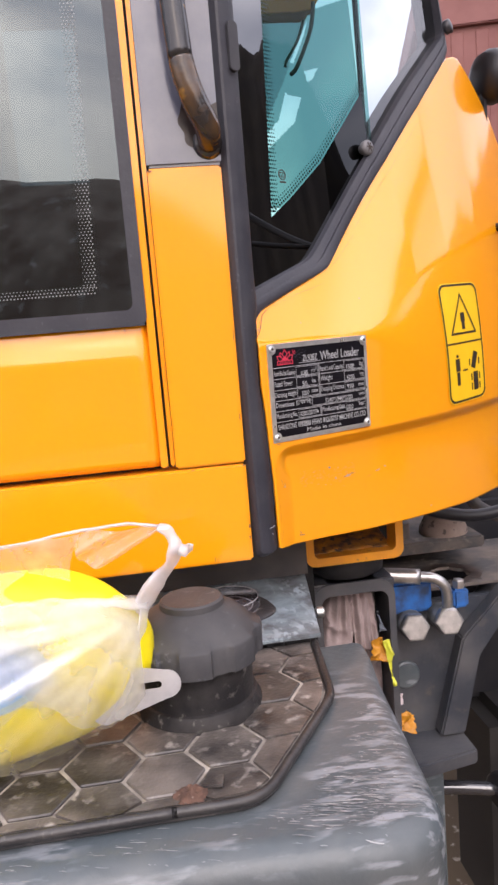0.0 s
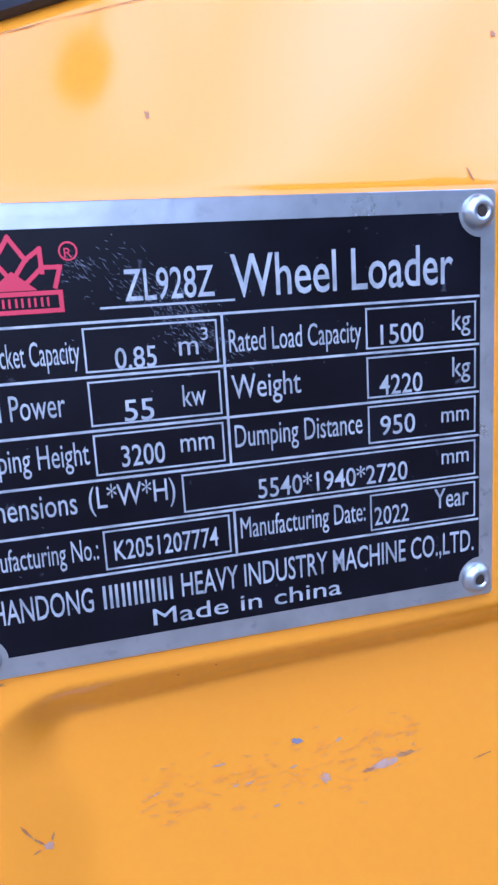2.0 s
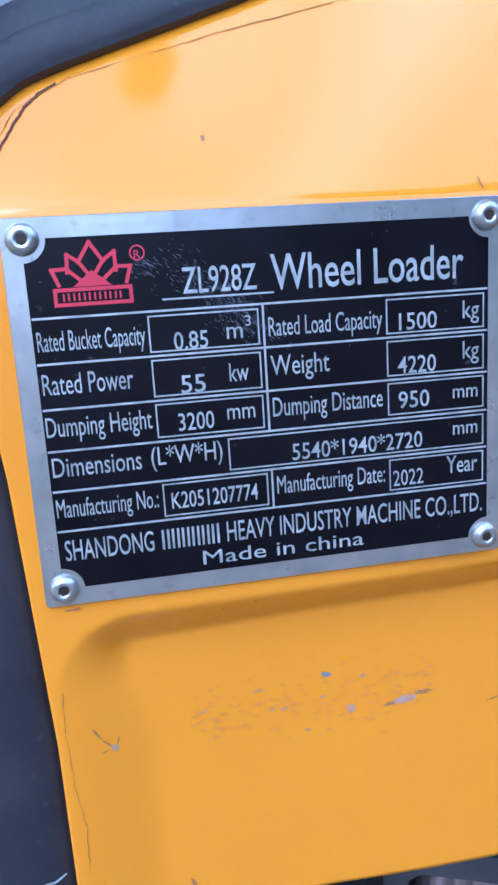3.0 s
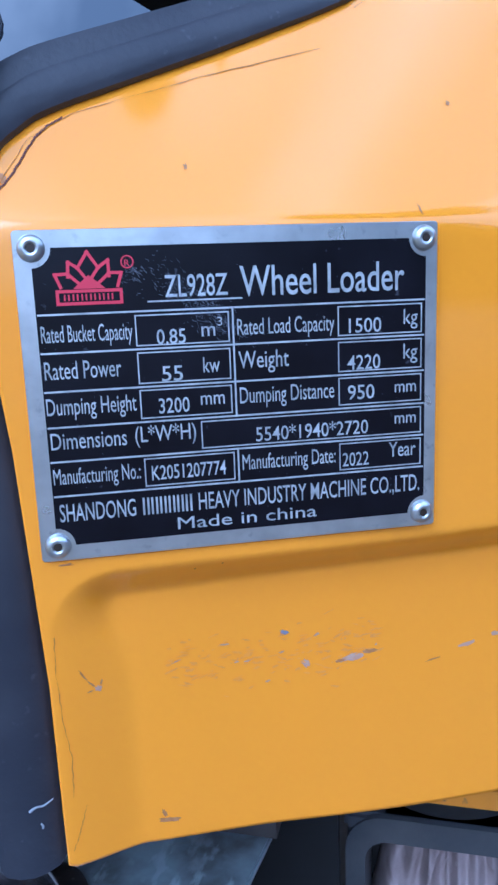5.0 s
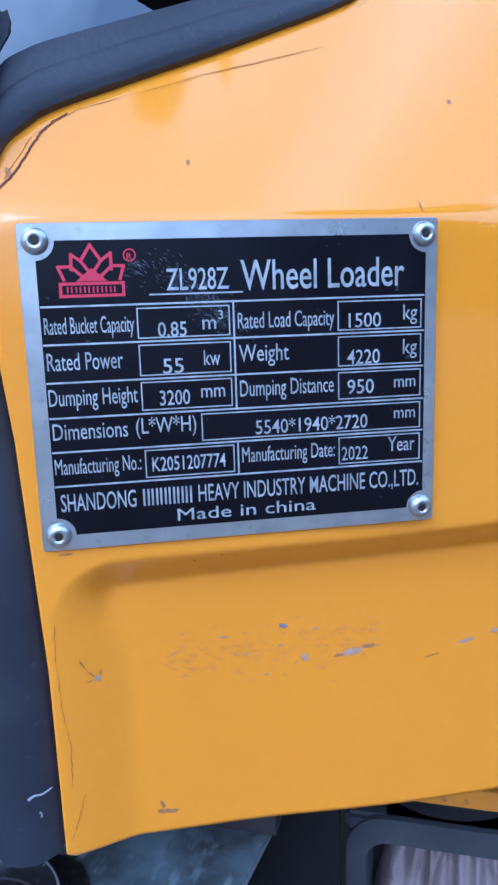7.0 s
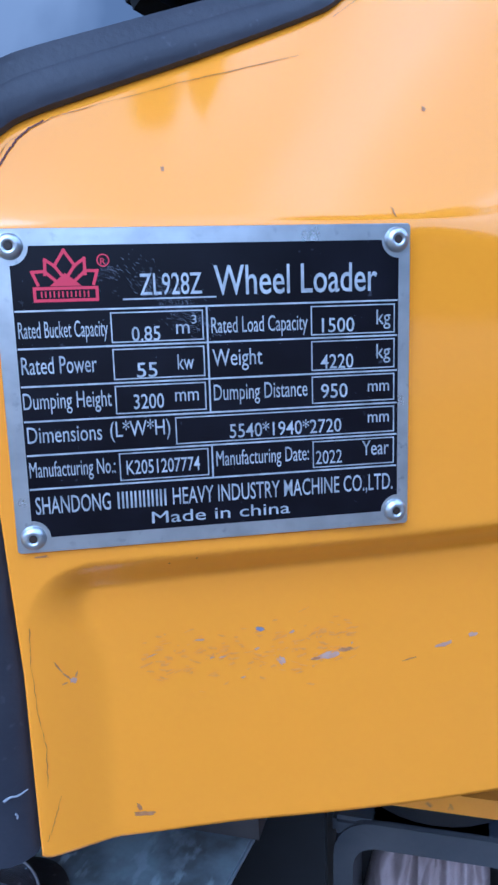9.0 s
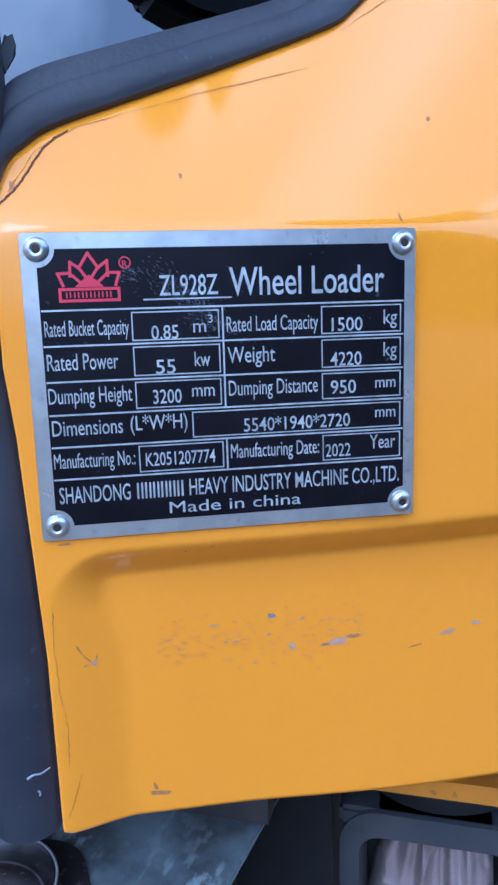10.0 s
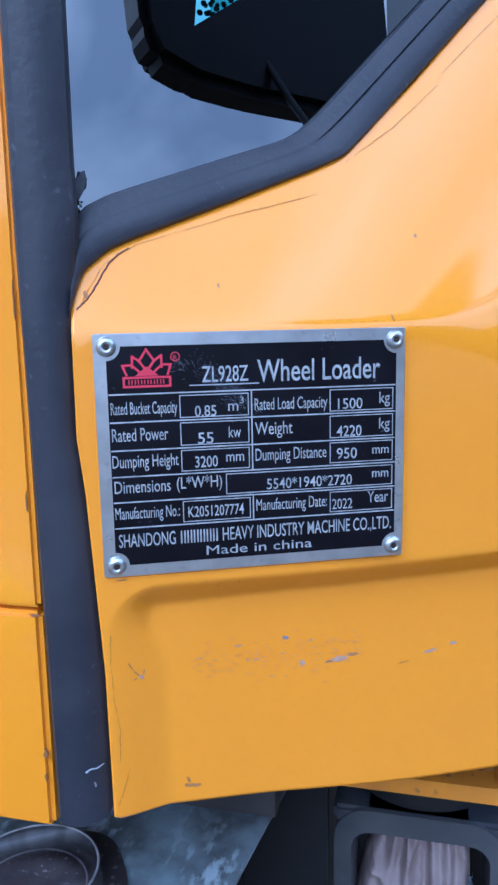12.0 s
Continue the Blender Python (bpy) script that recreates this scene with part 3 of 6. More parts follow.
def hairline(points, width=0.00042, material=HAIR, thin=0.08):
    bm = bmesh.new()
    rnd = random.Random(len(points))
    rows = []
    for (x0, z0), (x1, z1) in zip(points, points[1:]):
        for k in range(8):
            f = k / 8
            x, z = x0 + (x1 - x0) * f + rnd.uniform(-1, 1) * 0.0002, z0 + (z1 - z0) * f + rnd.uniform(-1, 1) * 0.0002
            d = Vector((x1 - x0, z1 - z0)).normalized() * width * rnd.uniform(thin, 0.42)
            rows.append([bm.verts.new((x + q * d.y, corner_y(x + q * d.y, z - q * d.x) - 0.0003, z - q * d.x)) for q in (-1, 1)])
    for a, b in zip(rows, rows[1:]):
        bm.faces.new((a[0], a[1], b[1], b[0]))
    part("hairline", bm, material, panel)


for x, z, w, h, m, tilt in ((-0.0610, 1.3010, 0.0008, 0.009, CHIP_BROWN, 28), (-0.0582, 1.2965, 0.0008, 0.006, CHIP_BROWN, 38), (-0.0560, 1.2940, 0.0042, 0.0030, PRIMER, -20), (-0.0590, 1.2938, 0.0030, 0.0008, CHIP_BROWN, 12), (-0.0548, 1.2962, 0.0008, 0.0034, CHIP_BROWN, -18),
                            (0.0162, 1.3026, 0.0044, 0.0024, CHIP_BLUE, -30), (0.0440, 1.2880, 0.0150, 0.0035, PRIMER, 5), (0.0520, 1.2895, 0.0090, 0.0025, CHIP_BROWN, -8),
                            (0.0395, 1.2872, 0.0060, 0.0018, CHIP_BROWN, 6), (0.0245, 1.2882, 0.0040, 0.0050, PRIMER, 30), (-0.0330, 1.2312, 0.0105, 0.0028, CHIP_BROWN, -8), (-0.0350, 1.2345, 0.0020, 0.0050, CHIP_BROWN, 20),
                            (0.0960, 1.2855, 0.0110, 0.0030, PRIMER, 8), (0.0800, 1.2812, 0.0080, 0.0010, CHIP_BROWN, 10), (0.1090, 1.2880, 0.0060, 0.0024, PRIMER, 0),
                            (-0.0186, 1.3371, 0.0011, 0.0011, HAIR, 0), (-0.0086, 1.3386, 0.0010, 0.0010, HAIR, 0), (-0.0634, 1.3444, 0.0070, 0.0012, CHIP_BROWN, 0),
                            (-0.0137, 1.4758, 0.0018, 0.0028, CHIP_BROWN, 0), (0.0854, 1.4990, 0.0020, 0.0026, CHIP_BROWN, 0), (-0.0725, 1.4725, 0.0030, 0.0060, CHIP_BROWN, 20),
                            (0.0668, 1.4600, 0.0010, 0.0050, CHIP_BROWN, 15), (0.135, 1.4620, 0.0025, 0.0018, HAIR, 0), (0.200, 1.2160, 0.006, 0.002, PRIMER, 0)):
    chip(x, z, w, h, m, int(abs(x * 10000) + abs(z * 1000)), tilt)
rnd_scuff = random.Random(11)
for i in range(190):
    chip(rnd_scuff.uniform(-0.030, 0.056), 1.2940 + rnd_scuff.gauss(0, 0.0052), rnd_scuff.uniform(0.001, 0.0060), rnd_scuff.uniform(0.0005, 0.0014), SCUFF if i % 24 else PRIMER, 100 + i, rnd_scuff.uniform(-25, 25), "scuff")
hairline([(-0.0695, 1.318), (-0.0700, 1.302), (-0.0690, 1.285), (-0.0672, 1.270), (-0.0680, 1.252)])
hairline([(-0.0634, 1.2493), (-0.0666, 1.2394), (-0.0700, 1.2312)])
hairline([(-0.0740, 1.4700), (-0.0640, 1.4860), (-0.0495, 1.4945), (-0.006, 1.508), (0.0473, 1.5215)], 0.0004)
hairline([(-0.0765, 1.4660), (-0.0725, 1.4700), (-0.0690, 1.4745), (-0.0655, 1.4805), (-0.0620, 1.4860), (-0.0575, 1.4905), (-0.0520, 1.4935)], 0.0009, mat("dark_red_hairline", (0.11, 0.030, 0.018), 0.7), 0.34)
hairline([(0.0561, 1.5360), (0.0832, 1.5545), (0.1152, 1.582)])
hairline([(0.1143, 1.5850), (0.1581, 1.6255), (0.248, 1.708), (0.2808, 1.7383)])

SCRATCH = mat("pale_rubber_scratch", (0.30, 0.31, 0.34), 0.7)
bm = pipe([(-0.0840, 0.0005, 1.2511), (-0.0815, 0.0006, 1.2524), (-0.0790, 0.0015, 1.2520), (-0.0755, 0.0030, 1.2533)], 0.0005, 6, radii=[0.0007, 0.0004, 0.0004, 0.0003])
part("scratch", bm, SCRATCH, loader, "pale scratch in the rubber")
bm = pipe([(-0.0804, 0.0008, 1.2452), (-0.0798, 0.0010, 1.2440), (-0.0800, 0.0010, 1.2430)], 0.0004, 6)
part("scratch", bm, SCRATCH, loader, "pale scratch in the rubber")

part("pane_hinge", slab(rounded(-0.006, 0.006, -0.024, 0.024, 0.005), -0.006, 0.008, 0.002), SATIN_BLACK, loader, "black pane hinge", at=pose(-0.084, 0.004, 1.758, 90, 0, 0))

# ---- quarter window ----
def on_pane(x, z, off=0.0):
    return (x, upper_y(x, z) + 0.004 + off, z)


pane = part("quarter_pane", sheet(4, 4, lambda u, v: on_pane(-0.09 + (0.268 + 0.03 * v) * u, 1.49 + 0.58 * v)), GLASS_TEAL, loader, "green-tinted glossy side pane")
pane.visible_shadow = False
EDGE = [(-0.030, 1.470), (-0.016, 1.600), (0.0, 1.742), (0.036, 2.08)]


def frit_left(u, v):
    z = 1.50 + 0.57 * v
    x1 = follow([(z0, x0) for x0, z0 in EDGE], z)
    return on_pane(-0.09 + (x1 + 0.09) * u, z, -0.0015)


part("frit_band", sheet(1, 24, frit_left), GLASS_DARK, pane, "black printed border")


def frit_low(u, v, x0=-0.040, x1=0.088):
    x = x0 + (x1 - x0) * u
    top = follow([(-0.018, 1.597), (0.02, 1.622), (0.08, 1.667), (0.183, 1.771)], x)
    return on_pane(x, 1.49 + (top - 1.49) * v, -0.0012)


part("frit_band", sheet(16, 1, frit_low), GLASS_DARK, pane, "black printed border")
# same print, dulled here: a dark reflection is put into its finish
part("frit_band", sheet(12, 1, lambda u, v: frit_low(u, v, 0.088, 0.178)), clear_mat("reflection_dulled_backing", (0.0, 0.0, 0.0), 0.0, ior=1.45), pane, "black printed corner, dulled to leave out the reflected sky")
part("frit_band", sheet(1, 8, lambda u, v: on_pane(0.168 + 0.012 * u + 0.03 * v, 1.66 + 0.40 * v, 0.002)), FRIT, pane, "black printed border")
verts, faces = [], []


def dot(x, z, r):
    n0 = len(verts)
    verts.extend(on_pane(x + r * math.cos(k * math.pi / 3), z + r * math.sin(k * math.pi / 3), 0.0025) for k in range(6))
    faces.append(tuple(range(n0, n0 + 6)))


for i in range(92):
    z = 1.606 + i * 0.0045
    x = follow([(z0, x0) for x0, z0 in EDGE], z)
    for k in range(4):
        dot(x + 0.0025 + k * 0.0034 + 0.0017 * (i % 2), z, 0.00165 - k * 0.0002)
for i in range(52):
    x = -0.008 + i * 0.0037
    z = follow([(-0.018, 1.597), (0.02, 1.622), (0.08, 1.667), (0.183, 1.771)], x)
    for k in range(3):
        dot(x - 0.0018 * k, z + 0.0028 + k * 0.0033, 0.00165 - k * 0.0003)
me = bpy.data.meshes.new("frit_dots")
me.from_pydata(verts, [], faces)
me.materials.append(FRIT)
dots = new("frit_dots", me)
dots.parent = pane
tagged(dots, kind="stuff")

for x, z, w_, h_, turn in ((-0.0725, 1.5220, 0.006, 0.019, -12),):
    rag_edge = random.Random(int(z * 1e4))
    bm = slab([(rag_edge.uniform(0.4, 1.0) * w_ * 0.5 * math.cos(i * 0.628), rag_edge.uniform(0.4, 1.0) * h_ * 0.5 * math.sin(i * 0.628)) for i in range(10)], -0.0006, 0.0008)
    part("sealant_flake", crumple(bm, 0.0015, 300, z), SEAL, pane, "torn black sealant", at=Matrix.Translation(on_pane(x, z, -0.0015)) @ pose(0, 0, 0, 84, 0, 10.7) @ pose(0, 0, 0, 0, 0, turn))
mark_at = Matrix.Translation(on_pane(0.010, 1.648, -0.001)) @ pose(0, 0, 0, 84, 0, 10.7)
bm = ring([(0.0062 * math.cos(i * math.pi / 16), 0.0062 * math.sin(i * math.pi / 16)) for i in range(32)],
          [(0.0050 * math.cos(i * math.pi / 16), 0.0050 * math.sin(i * math.pi / 16)) for i in range(32)], 0, 0.0003)
part("glass_mark", bm, INK, pane, at=mark_at)
for k in range(3):
    bm = ring([(0.0019 * math.cos(0.6 + i * 0.31), 0.0032 * math.sin(0.6 + i * 0.31)) for i in range(17)],
              [(0.0012 * math.cos(0.6 + i * 0.31), 0.0024 * math.sin(0.6 + i * 0.31)) for i in range(17)], 0, 0.0003)
    part("glass_mark", bm, INK, pane, at=mark_at @ pose(-0.0026 + k * 0.0027, 0, 0))
part("glass_mark", box(-0.005, 0.005, -0.0095, -0.0075, 0, 0.0003), INK, pane, at=mark_at)

bm = lathe([(0.0055, 0.0), (0.006, 0.005), (0.0088, 0.006), (0.0096, 0.011), (0.0088, 0.015), (0.004, 0.0155)], 24)
knob = part("pane_knob", bm, mat("grey_knob_plastic", (0.16, 0.16, 0.17), 0.45), loader, "grey round pane latch knob", smooth=True,
            at=Matrix.Translation(on_pane(0.163, 1.690, 0.0)) @ pose(0, 0, 0, 84, 0, 10.7))
for k in range(3):
    part("knob_slot", box(-0.006, 0.006, -0.0007, 0.0007, 0.0150, 0.0160), INK, knob, at=pose(0, 0, 0, 0, 0, 60 * k))

front = part("windscreen", sheet(12, 4, lambda u, v: (0.178 + 0.03 * v + (0.205 - 0.035 * v) * u, upper_y(0.178, 1.64 + 0.42 * v) + 0.006 + 0.041 * u, 1.64 + 0.42 * v)),
             GLASS_FRONT, loader, "curved clear windscreen reflecting the sky", smooth=True)
front.visible_shadow = False

# added tint sheets, cut to put bright and shaded shapes behind the pane; a wiper
def within(poly, x, z):
    odd = False
    for (x0, z0), (x1, z1) in zip(poly, poly[1:] + poly[:1]):
        if (z0 > z) != (z1 > z) and x < x0 + (z - z0) / (z1 - z0) * (x1 - x0):
            odd = not odd
    return odd


def cut_tint(name, x0, x1, z0, z1, off, material, holes=(), shape=None, label=""):
    """A flat sheet behind the quarter window, in cells of two millimetres, without those inside the holes."""
    verts, faces = [], []
    nx, nz = int((x1 - x0) / 0.002), int((z1 - z0) / 0.002)
    for a in range(nx):
        for b in range(nz):
            x, z = x0 + (a + 0.5) * 0.002, z0 + (b + 0.5) * 0.002
            if any(within(h, x, z) for h in holes) or (shape and not within(shape, x, z)):
                continue
            n0 = len(verts)
            verts += [on_pane(x + p, z + q, off) for p, q in ((-0.001, -0.001), (0.001, -0.001), (0.001, 0.001), (-0.001, 0.001))]
            faces.append((n0, n0 + 1, n0 + 2, n0 + 3))
    me = bpy.data.meshes.new(name)
    me.from_pydata(verts, [], faces)
    me.materials.append(material)
    ob = new(name, me)
    ob.parent, ob["label"], ob.visible_shadow = loader, label, False
    return ob


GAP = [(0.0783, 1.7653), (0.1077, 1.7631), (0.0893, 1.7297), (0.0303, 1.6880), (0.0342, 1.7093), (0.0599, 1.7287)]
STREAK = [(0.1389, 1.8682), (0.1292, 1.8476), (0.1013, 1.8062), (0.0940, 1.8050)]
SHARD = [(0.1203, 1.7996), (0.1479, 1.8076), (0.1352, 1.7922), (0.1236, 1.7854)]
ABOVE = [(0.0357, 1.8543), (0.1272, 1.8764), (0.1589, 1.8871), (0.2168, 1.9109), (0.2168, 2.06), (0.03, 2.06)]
cut_tint("tint_sheet", 0.0, 0.23, 1.62, 1.96, 0.050, GLASS_ADDED, (GAP, STREAK, SHARD, ABOVE), label="added green sheet whose cut-outs stand for bright sky")
cut_tint("tint_sheet", 0.0, 0.16, 1.70, 1.90, 0.054, GLASS_SHADE, (GAP, STREAK), [(0.038, 1.853), (0.1425, 1.8797), (0.0808, 1.779), (0.0359, 1.7188), (0.0209, 1.7585)], "added darker sheet standing for a shaded strip")
for line, thick in (([(0.152, 1.892), (0.146, 1.870), (0.135, 1.846), (0.106, 1.803), (0.092, 1.790)], 0.0028), ([(0.128, 1.864), (0.112, 1.836), (0.088, 1.808), (0.082, 1.798)], 0.0020)):
    part("wiper_arm", pipe([on_pane(x, z, 0.047) for x, z in line], thick, 8), DARK_IN, loader, "black wiper arm behind the pane", smooth=True)

# far end of the window, with its hinge
part("hinge", lathe([(0.006, 0), (0.010, 0.002), (0.010, 0.010), (0.004, 0.012)], 16), SATIN_BLACK, loader, smooth=True, at=pose(0.389, 0.150, 1.886, 80, 0, 20))

# ---- inside of the cab, seen through the panes ----
cab = part("cab_floor", slab([(-1.3, 0.06), (0.0, 0.06), (0.24, 0.22), (0.40, 0.35), (0.40, 1.5), (-1.3, 1.5)], 1.235, 1.255), DARK_IN, loader, at=SIDE)
part("cab_roof", box(-1.35, 0.5, -0.02, 1.6, 2.36, 2.42, 0.02), YELLOW, loader, at=SIDE)
# unseen box, added so that its reflection darkens a patch of the corner panel
dark_box = part("reflected_box", box(-0.030, 0.030, -0.040, 0.040, -0.030, 0.030, 0.012, 4), HOUSING, loader, "unseen black box added for its dark reflection in the panel", at=pose(0.035, -0.215, 2.318, 0, 0, -24))
part("dark_box_bracket", box(-0.004, 0.004, 0.030, 0.26, 0.026, 0.034, 0.002), HOUSING, dark_box)
part("cab_back", box(-1.34, -1.30, 0.02, 1.5, 1.25, 2.36), DARK_IN, loader, at=SIDE)
part("far_wall", box(-0.05, 0.4, 1.46, 1.50, 1.25, 1.60), DARK_IN, loader, at=SIDE)
# added to block the far sky, so that the lower door glass stays dark
part("far_sky_block", box(-1.3, -0.05, 1.46, 1.50, 1.25, 1.91, 0.01), IN_GREY, loader, "grey panel added across the cab to block the sky", at=SIDE)
part("far_post", box(-0.50, -0.40, 1.46, 1.52, 1.60, 2.36, 0.01), DARK_IN, loader, at=SIDE)
part("dash", box(0.28, 0.42, 0.55, 1.3, 1.25, 1.58, 0.03), DARK_IN, loader, at=SIDE)
part("steering_column", pipe([(0.34, 0.82, 1.50), (0.24, 0.82, 1.60), (0.16, 0.82, 1.66)], 0.025, 12), DARK_IN, loader, smooth=True, at=SIDE)
seat = part("driver_seat", box(-0.75, -0.28, 0.45, 0.95, 1.42, 1.56, 0.05), DARK_IN, loader, at=SIDE)
part("seat_back", box(-0.85, -0.70, 0.45, 0.95, 1.52, 2.1, 0.05), DARK_IN, seat)

# dark fillers under the cab: the shade of the gaps is in their colour
part("gap_filler", box(-1.2, 0.083, 0.120, 0.135, 1.150, 1.2195), mat("brown_shade_filler", (0.032, 0.027, 0.025), 0.6, second=(0.060, 0.050, 0.045), scale=24, amount=0.9), loader, at=SIDE)
part("gap_filler", box(0.09, 0.27, 0.350, 0.362, 1.085, 1.215), VOID, loader, at=SIDE)
part("gap_filler", box(0.04, 0.1055, 0.195, 0.205, 0.56, 1.140), VOID, loader, at=SIDE)

# ---- side of the cab: sill, post, door ----
part("side_sill", box(-1.30, -0.0015, 0.0, 0.05, 1.2165, 1.3275, 0.0025), YELLOW, loader, "yellow sill below the door", at=SIDE)
part("door_post", box(-0.0785, -0.0015, 0.0, 0.05, 1.3295, 1.6450, 0.002), YELLOW, loader, "yellow door post", at=SIDE)
cover = part("post_cover", box(-0.0785, 0.0035, 0.001, 0.05, 1.6460, 2.05, 0.003), COVER_BLACK, loader, "glossy grey upper post cover", at=SIDE)
part("grab_tube", pipe([(-0.038, -0.030, 2.05), (-0.039, -0.030, 1.86), (-0.040, -0.030, 1.80), (-0.0365, -0.030, 1.740)], 0.0125, 18), TUBE_BLACK, cover, "worn black grab tube", smooth=True)
TUBE_WORN = mat("tube_with_bare_yellow", (0.020, 0.017, 0.018), 0.22, coat=0.3, second=(0.10, 0.05, 0.015), scale=40, amount=0.9, spots=(0.32, 0.15, 0.015), spot_scale=34, spot_cut=0.60, soft_cut=0.09, bump=0.25, bump_scale=220)
part("grab_tube", pipe([(-0.0365, -0.030, 1.740), (-0.033, -0.030, 1.722), (-0.026, -0.029, 1.700), (-0.0155, -0.023, 1.679), (-0.013, -0.012, 1.671), (-0.013, 0.004, 1.667)], 0.0127, 18), TUBE_WORN, cover, "tube end worn down to yellow paint", smooth=True)
part("tube_foot", lathe([(0.0165, 0.0), (0.016, 0.002), (0.0145, 0.004), (0.0135, 0.008)], 24), TUBE_BLACK, cover, smooth=True, at=pose(-0.013, 0.002, 1.667, 90, 0, 0))
RUST_EDGE = mat("brown_worn_edge", (0.30, 0.12, 0.03), 0.8, second=(0.18, 0.09, 0.05), scale=300)
rnd_edge = random.Random(8)
for x, z, w_, h_ in ((-0.0450, 1.2230, 0.0010, 0.011), (-0.0420, 1.2210, 0.0008, 0.006), (-0.0030, 1.2560, 0.0030, 0.007), (-0.0035, 1.2440, 0.0022, 0.005), (-0.0040, 1.3265, 0.009, 0.0016),
                     (-0.0600, 1.3265, 0.006, 0.0012), (-0.0040, 1.3800, 0.0012, 0.016), (-0.0035, 1.4700, 0.0010, 0.020), (-0.1180, 1.4840, 0.0008, 0.007), (-0.0760, 1.6420, 0.0060, 0.0030)):
    outline = [(x + 0.5 * w_ * rnd_edge.uniform(0.4, 1) * math.cos(k * 0.628), z + 0.5 * h_ * rnd_edge.uniform(0.4, 1) * math.sin(k * 0.628)) for k in range(10)]
    part("worn_spot", slab(outline, -0.0001, 0.0006), RUST_EDGE, loader, at=SIDE @ pose(0, 0, 0, 90, 0, 0))


def smear_place(u, v):
    t_ = 2 * math.pi * u
    r = v * (1 + 0.45 * noise.noise(Vector((1.6 * math.cos(t_), 1.6 * math.sin(t_), 9))))
    return (-0.0185 + 0.024 * r * math.cos(t_), 0.0006 - 0.0004 * (1 - v), 1.677 + 0.026 * r * math.sin(t_) + 0.010 * r)


part("smear", sheet(40, 4, smear_place), mat("dried_black_paint", (0.022, 0.017, 0.017), 0.25, second=(0.05, 0.035, 0.03), scale=90, bump=0.15, bump_scale=120), cover, "black paint smear round the tube foot", smooth=True)
for x0, x1, y0 in ((-0.0835, -0.0790, 0.004), (-0.0945, -0.0865, 0.000)):
    part("door_edge", box(x0, x1, y0, 0.04, 1.3320, 2.05, 0.0015), YELLOW, loader, "yellow folded door edge", at=SIDE)
part("door_gap", box(-0.096, -0.076, 0.030, 0.045, 1.3300, 2.05), DARK_IN, loader, at=SIDE)
part("door_gap", box(-1.25, -0.070, 0.028, 0.044, 1.318, 1.342), DARK_IN, loader, at=SIDE)


def door_skin(u, v):
    z = 1.3335 + 0.1535 * v
    return (-1.25 + 1.1555 * u, 0.002 + 0.006 * step((z - 1.450) / 0.040) + 0.004 * step((1.340 - z) / 0.006) + 0.004 * step((u - 0.995) / 0.005), z)


door = part("cab_door", sheet(160, 48, door_skin, (0, 0.02, 0)), YELLOW, loader, "yellow lower door skin with a pressed crease", smooth=True, at=SIDE)
part("door_rubber", ring(rounded(-1.24, -0.0938, 1.4870, 2.3, 0.010), rounded(-1.22, -0.107, 1.504, 2.28, 0.008), -0.014, 0.0006), SEAL, door,
     "dark grey glass rubber", at=pose(0, 0, 0, 90, 0, 0))
glass = part("door_glass", box(-1.23, -0.100, 0.010, 0.0135, 1.495, 2.29), GLASS_SIDE, door, "tinted door glass with a dotted border")
glass.visible_shadow = False
part("glass_border", ring(rounded(-1.23, -0.101, 1.496, 2.29, 0.01), rounded(-1.19, -0.138, 1.522, 2.26, 0.012), -0.0155, -0.0145), FRIT, glass, "black printed border", at=pose(0, 0, 0, 90, 0, 0))
# pale dots: light through the border's gaps is put into their colour
verts, faces = [], []
for i in range(236):
    for k in range(4):
        n0 = len(verts)
        x, z, r = -0.1430 + i * 0.00009 - k * 0.0036 - 0.0018 * (i % 2), 1.5300 + i * 0.0032, 0.00085 - 0.0001 * k
        verts.extend((x + r * math.cos(q * math.pi / 3), 0.0096, z + r * math.sin(q * math.pi / 3)) for q in range(6))
        faces.append(tuple(range(n0, n0 + 6)))
for i in range(110):
    for k in range(3):
        n0 = len(verts)
        x, z, r = -0.145 - i * 0.0036 - 0.0018 * (k % 2), 1.5245 + k * 0.0033, 0.0009 - 0.0001 * k
        verts.extend((x + r * math.cos(q * math.pi / 3), 0.0096, z + r * math.sin(q * math.pi / 3)) for q in range(6))
        faces.append(tuple(range(n0, n0 + 6)))
me = bpy.data.meshes.new("border_light_dots")
me.from_pydata(verts, [], faces)
me.materials.append(mat("light_gap_dots", (0.24, 0.25, 0.25), 0.4, amount=0.3))
dots = new("border_light_dots", me)
dots.parent = glass
tagged(dots, kind="stuff")

# ---- frame, axle and wheels under the cab ----
OILY = mat("oily_black_frame_paint", (0.014, 0.015, 0.020), 0.5, second=(0.030, 0.028, 0.030), scale=16, amount=0.8, bump=0.2, bump_scale=120)
DRY_MUD = mat("dried_mud_crust", (0.24, 0.175, 0.145), 0.9, second=(0.33, 0.26, 0.22), scale=26, amount=0.9, spots=(0.09, 0.07, 0.06), spot_scale=60, spot_cut=0.58, bump=0.7, bump_scale=90)
part("chassis_beam", box(-1.9, 0.085, 0.21, 0.9, 0.55, 1.08, 0.02), CHASSIS, loader, at=SIDE)
part("cross_shelf", box(0.106, 0.233, 0.222, 0.50, 1.078, 1.092, 0.003), CHASSIS, loader, "dark dusty shelf under the cab", at=SIDE)
part("centre_frame", box(0.20, 1.4, 0.62, 1.0, 0.64, 1.10, 0.02), OILY, loader, at=SIDE)
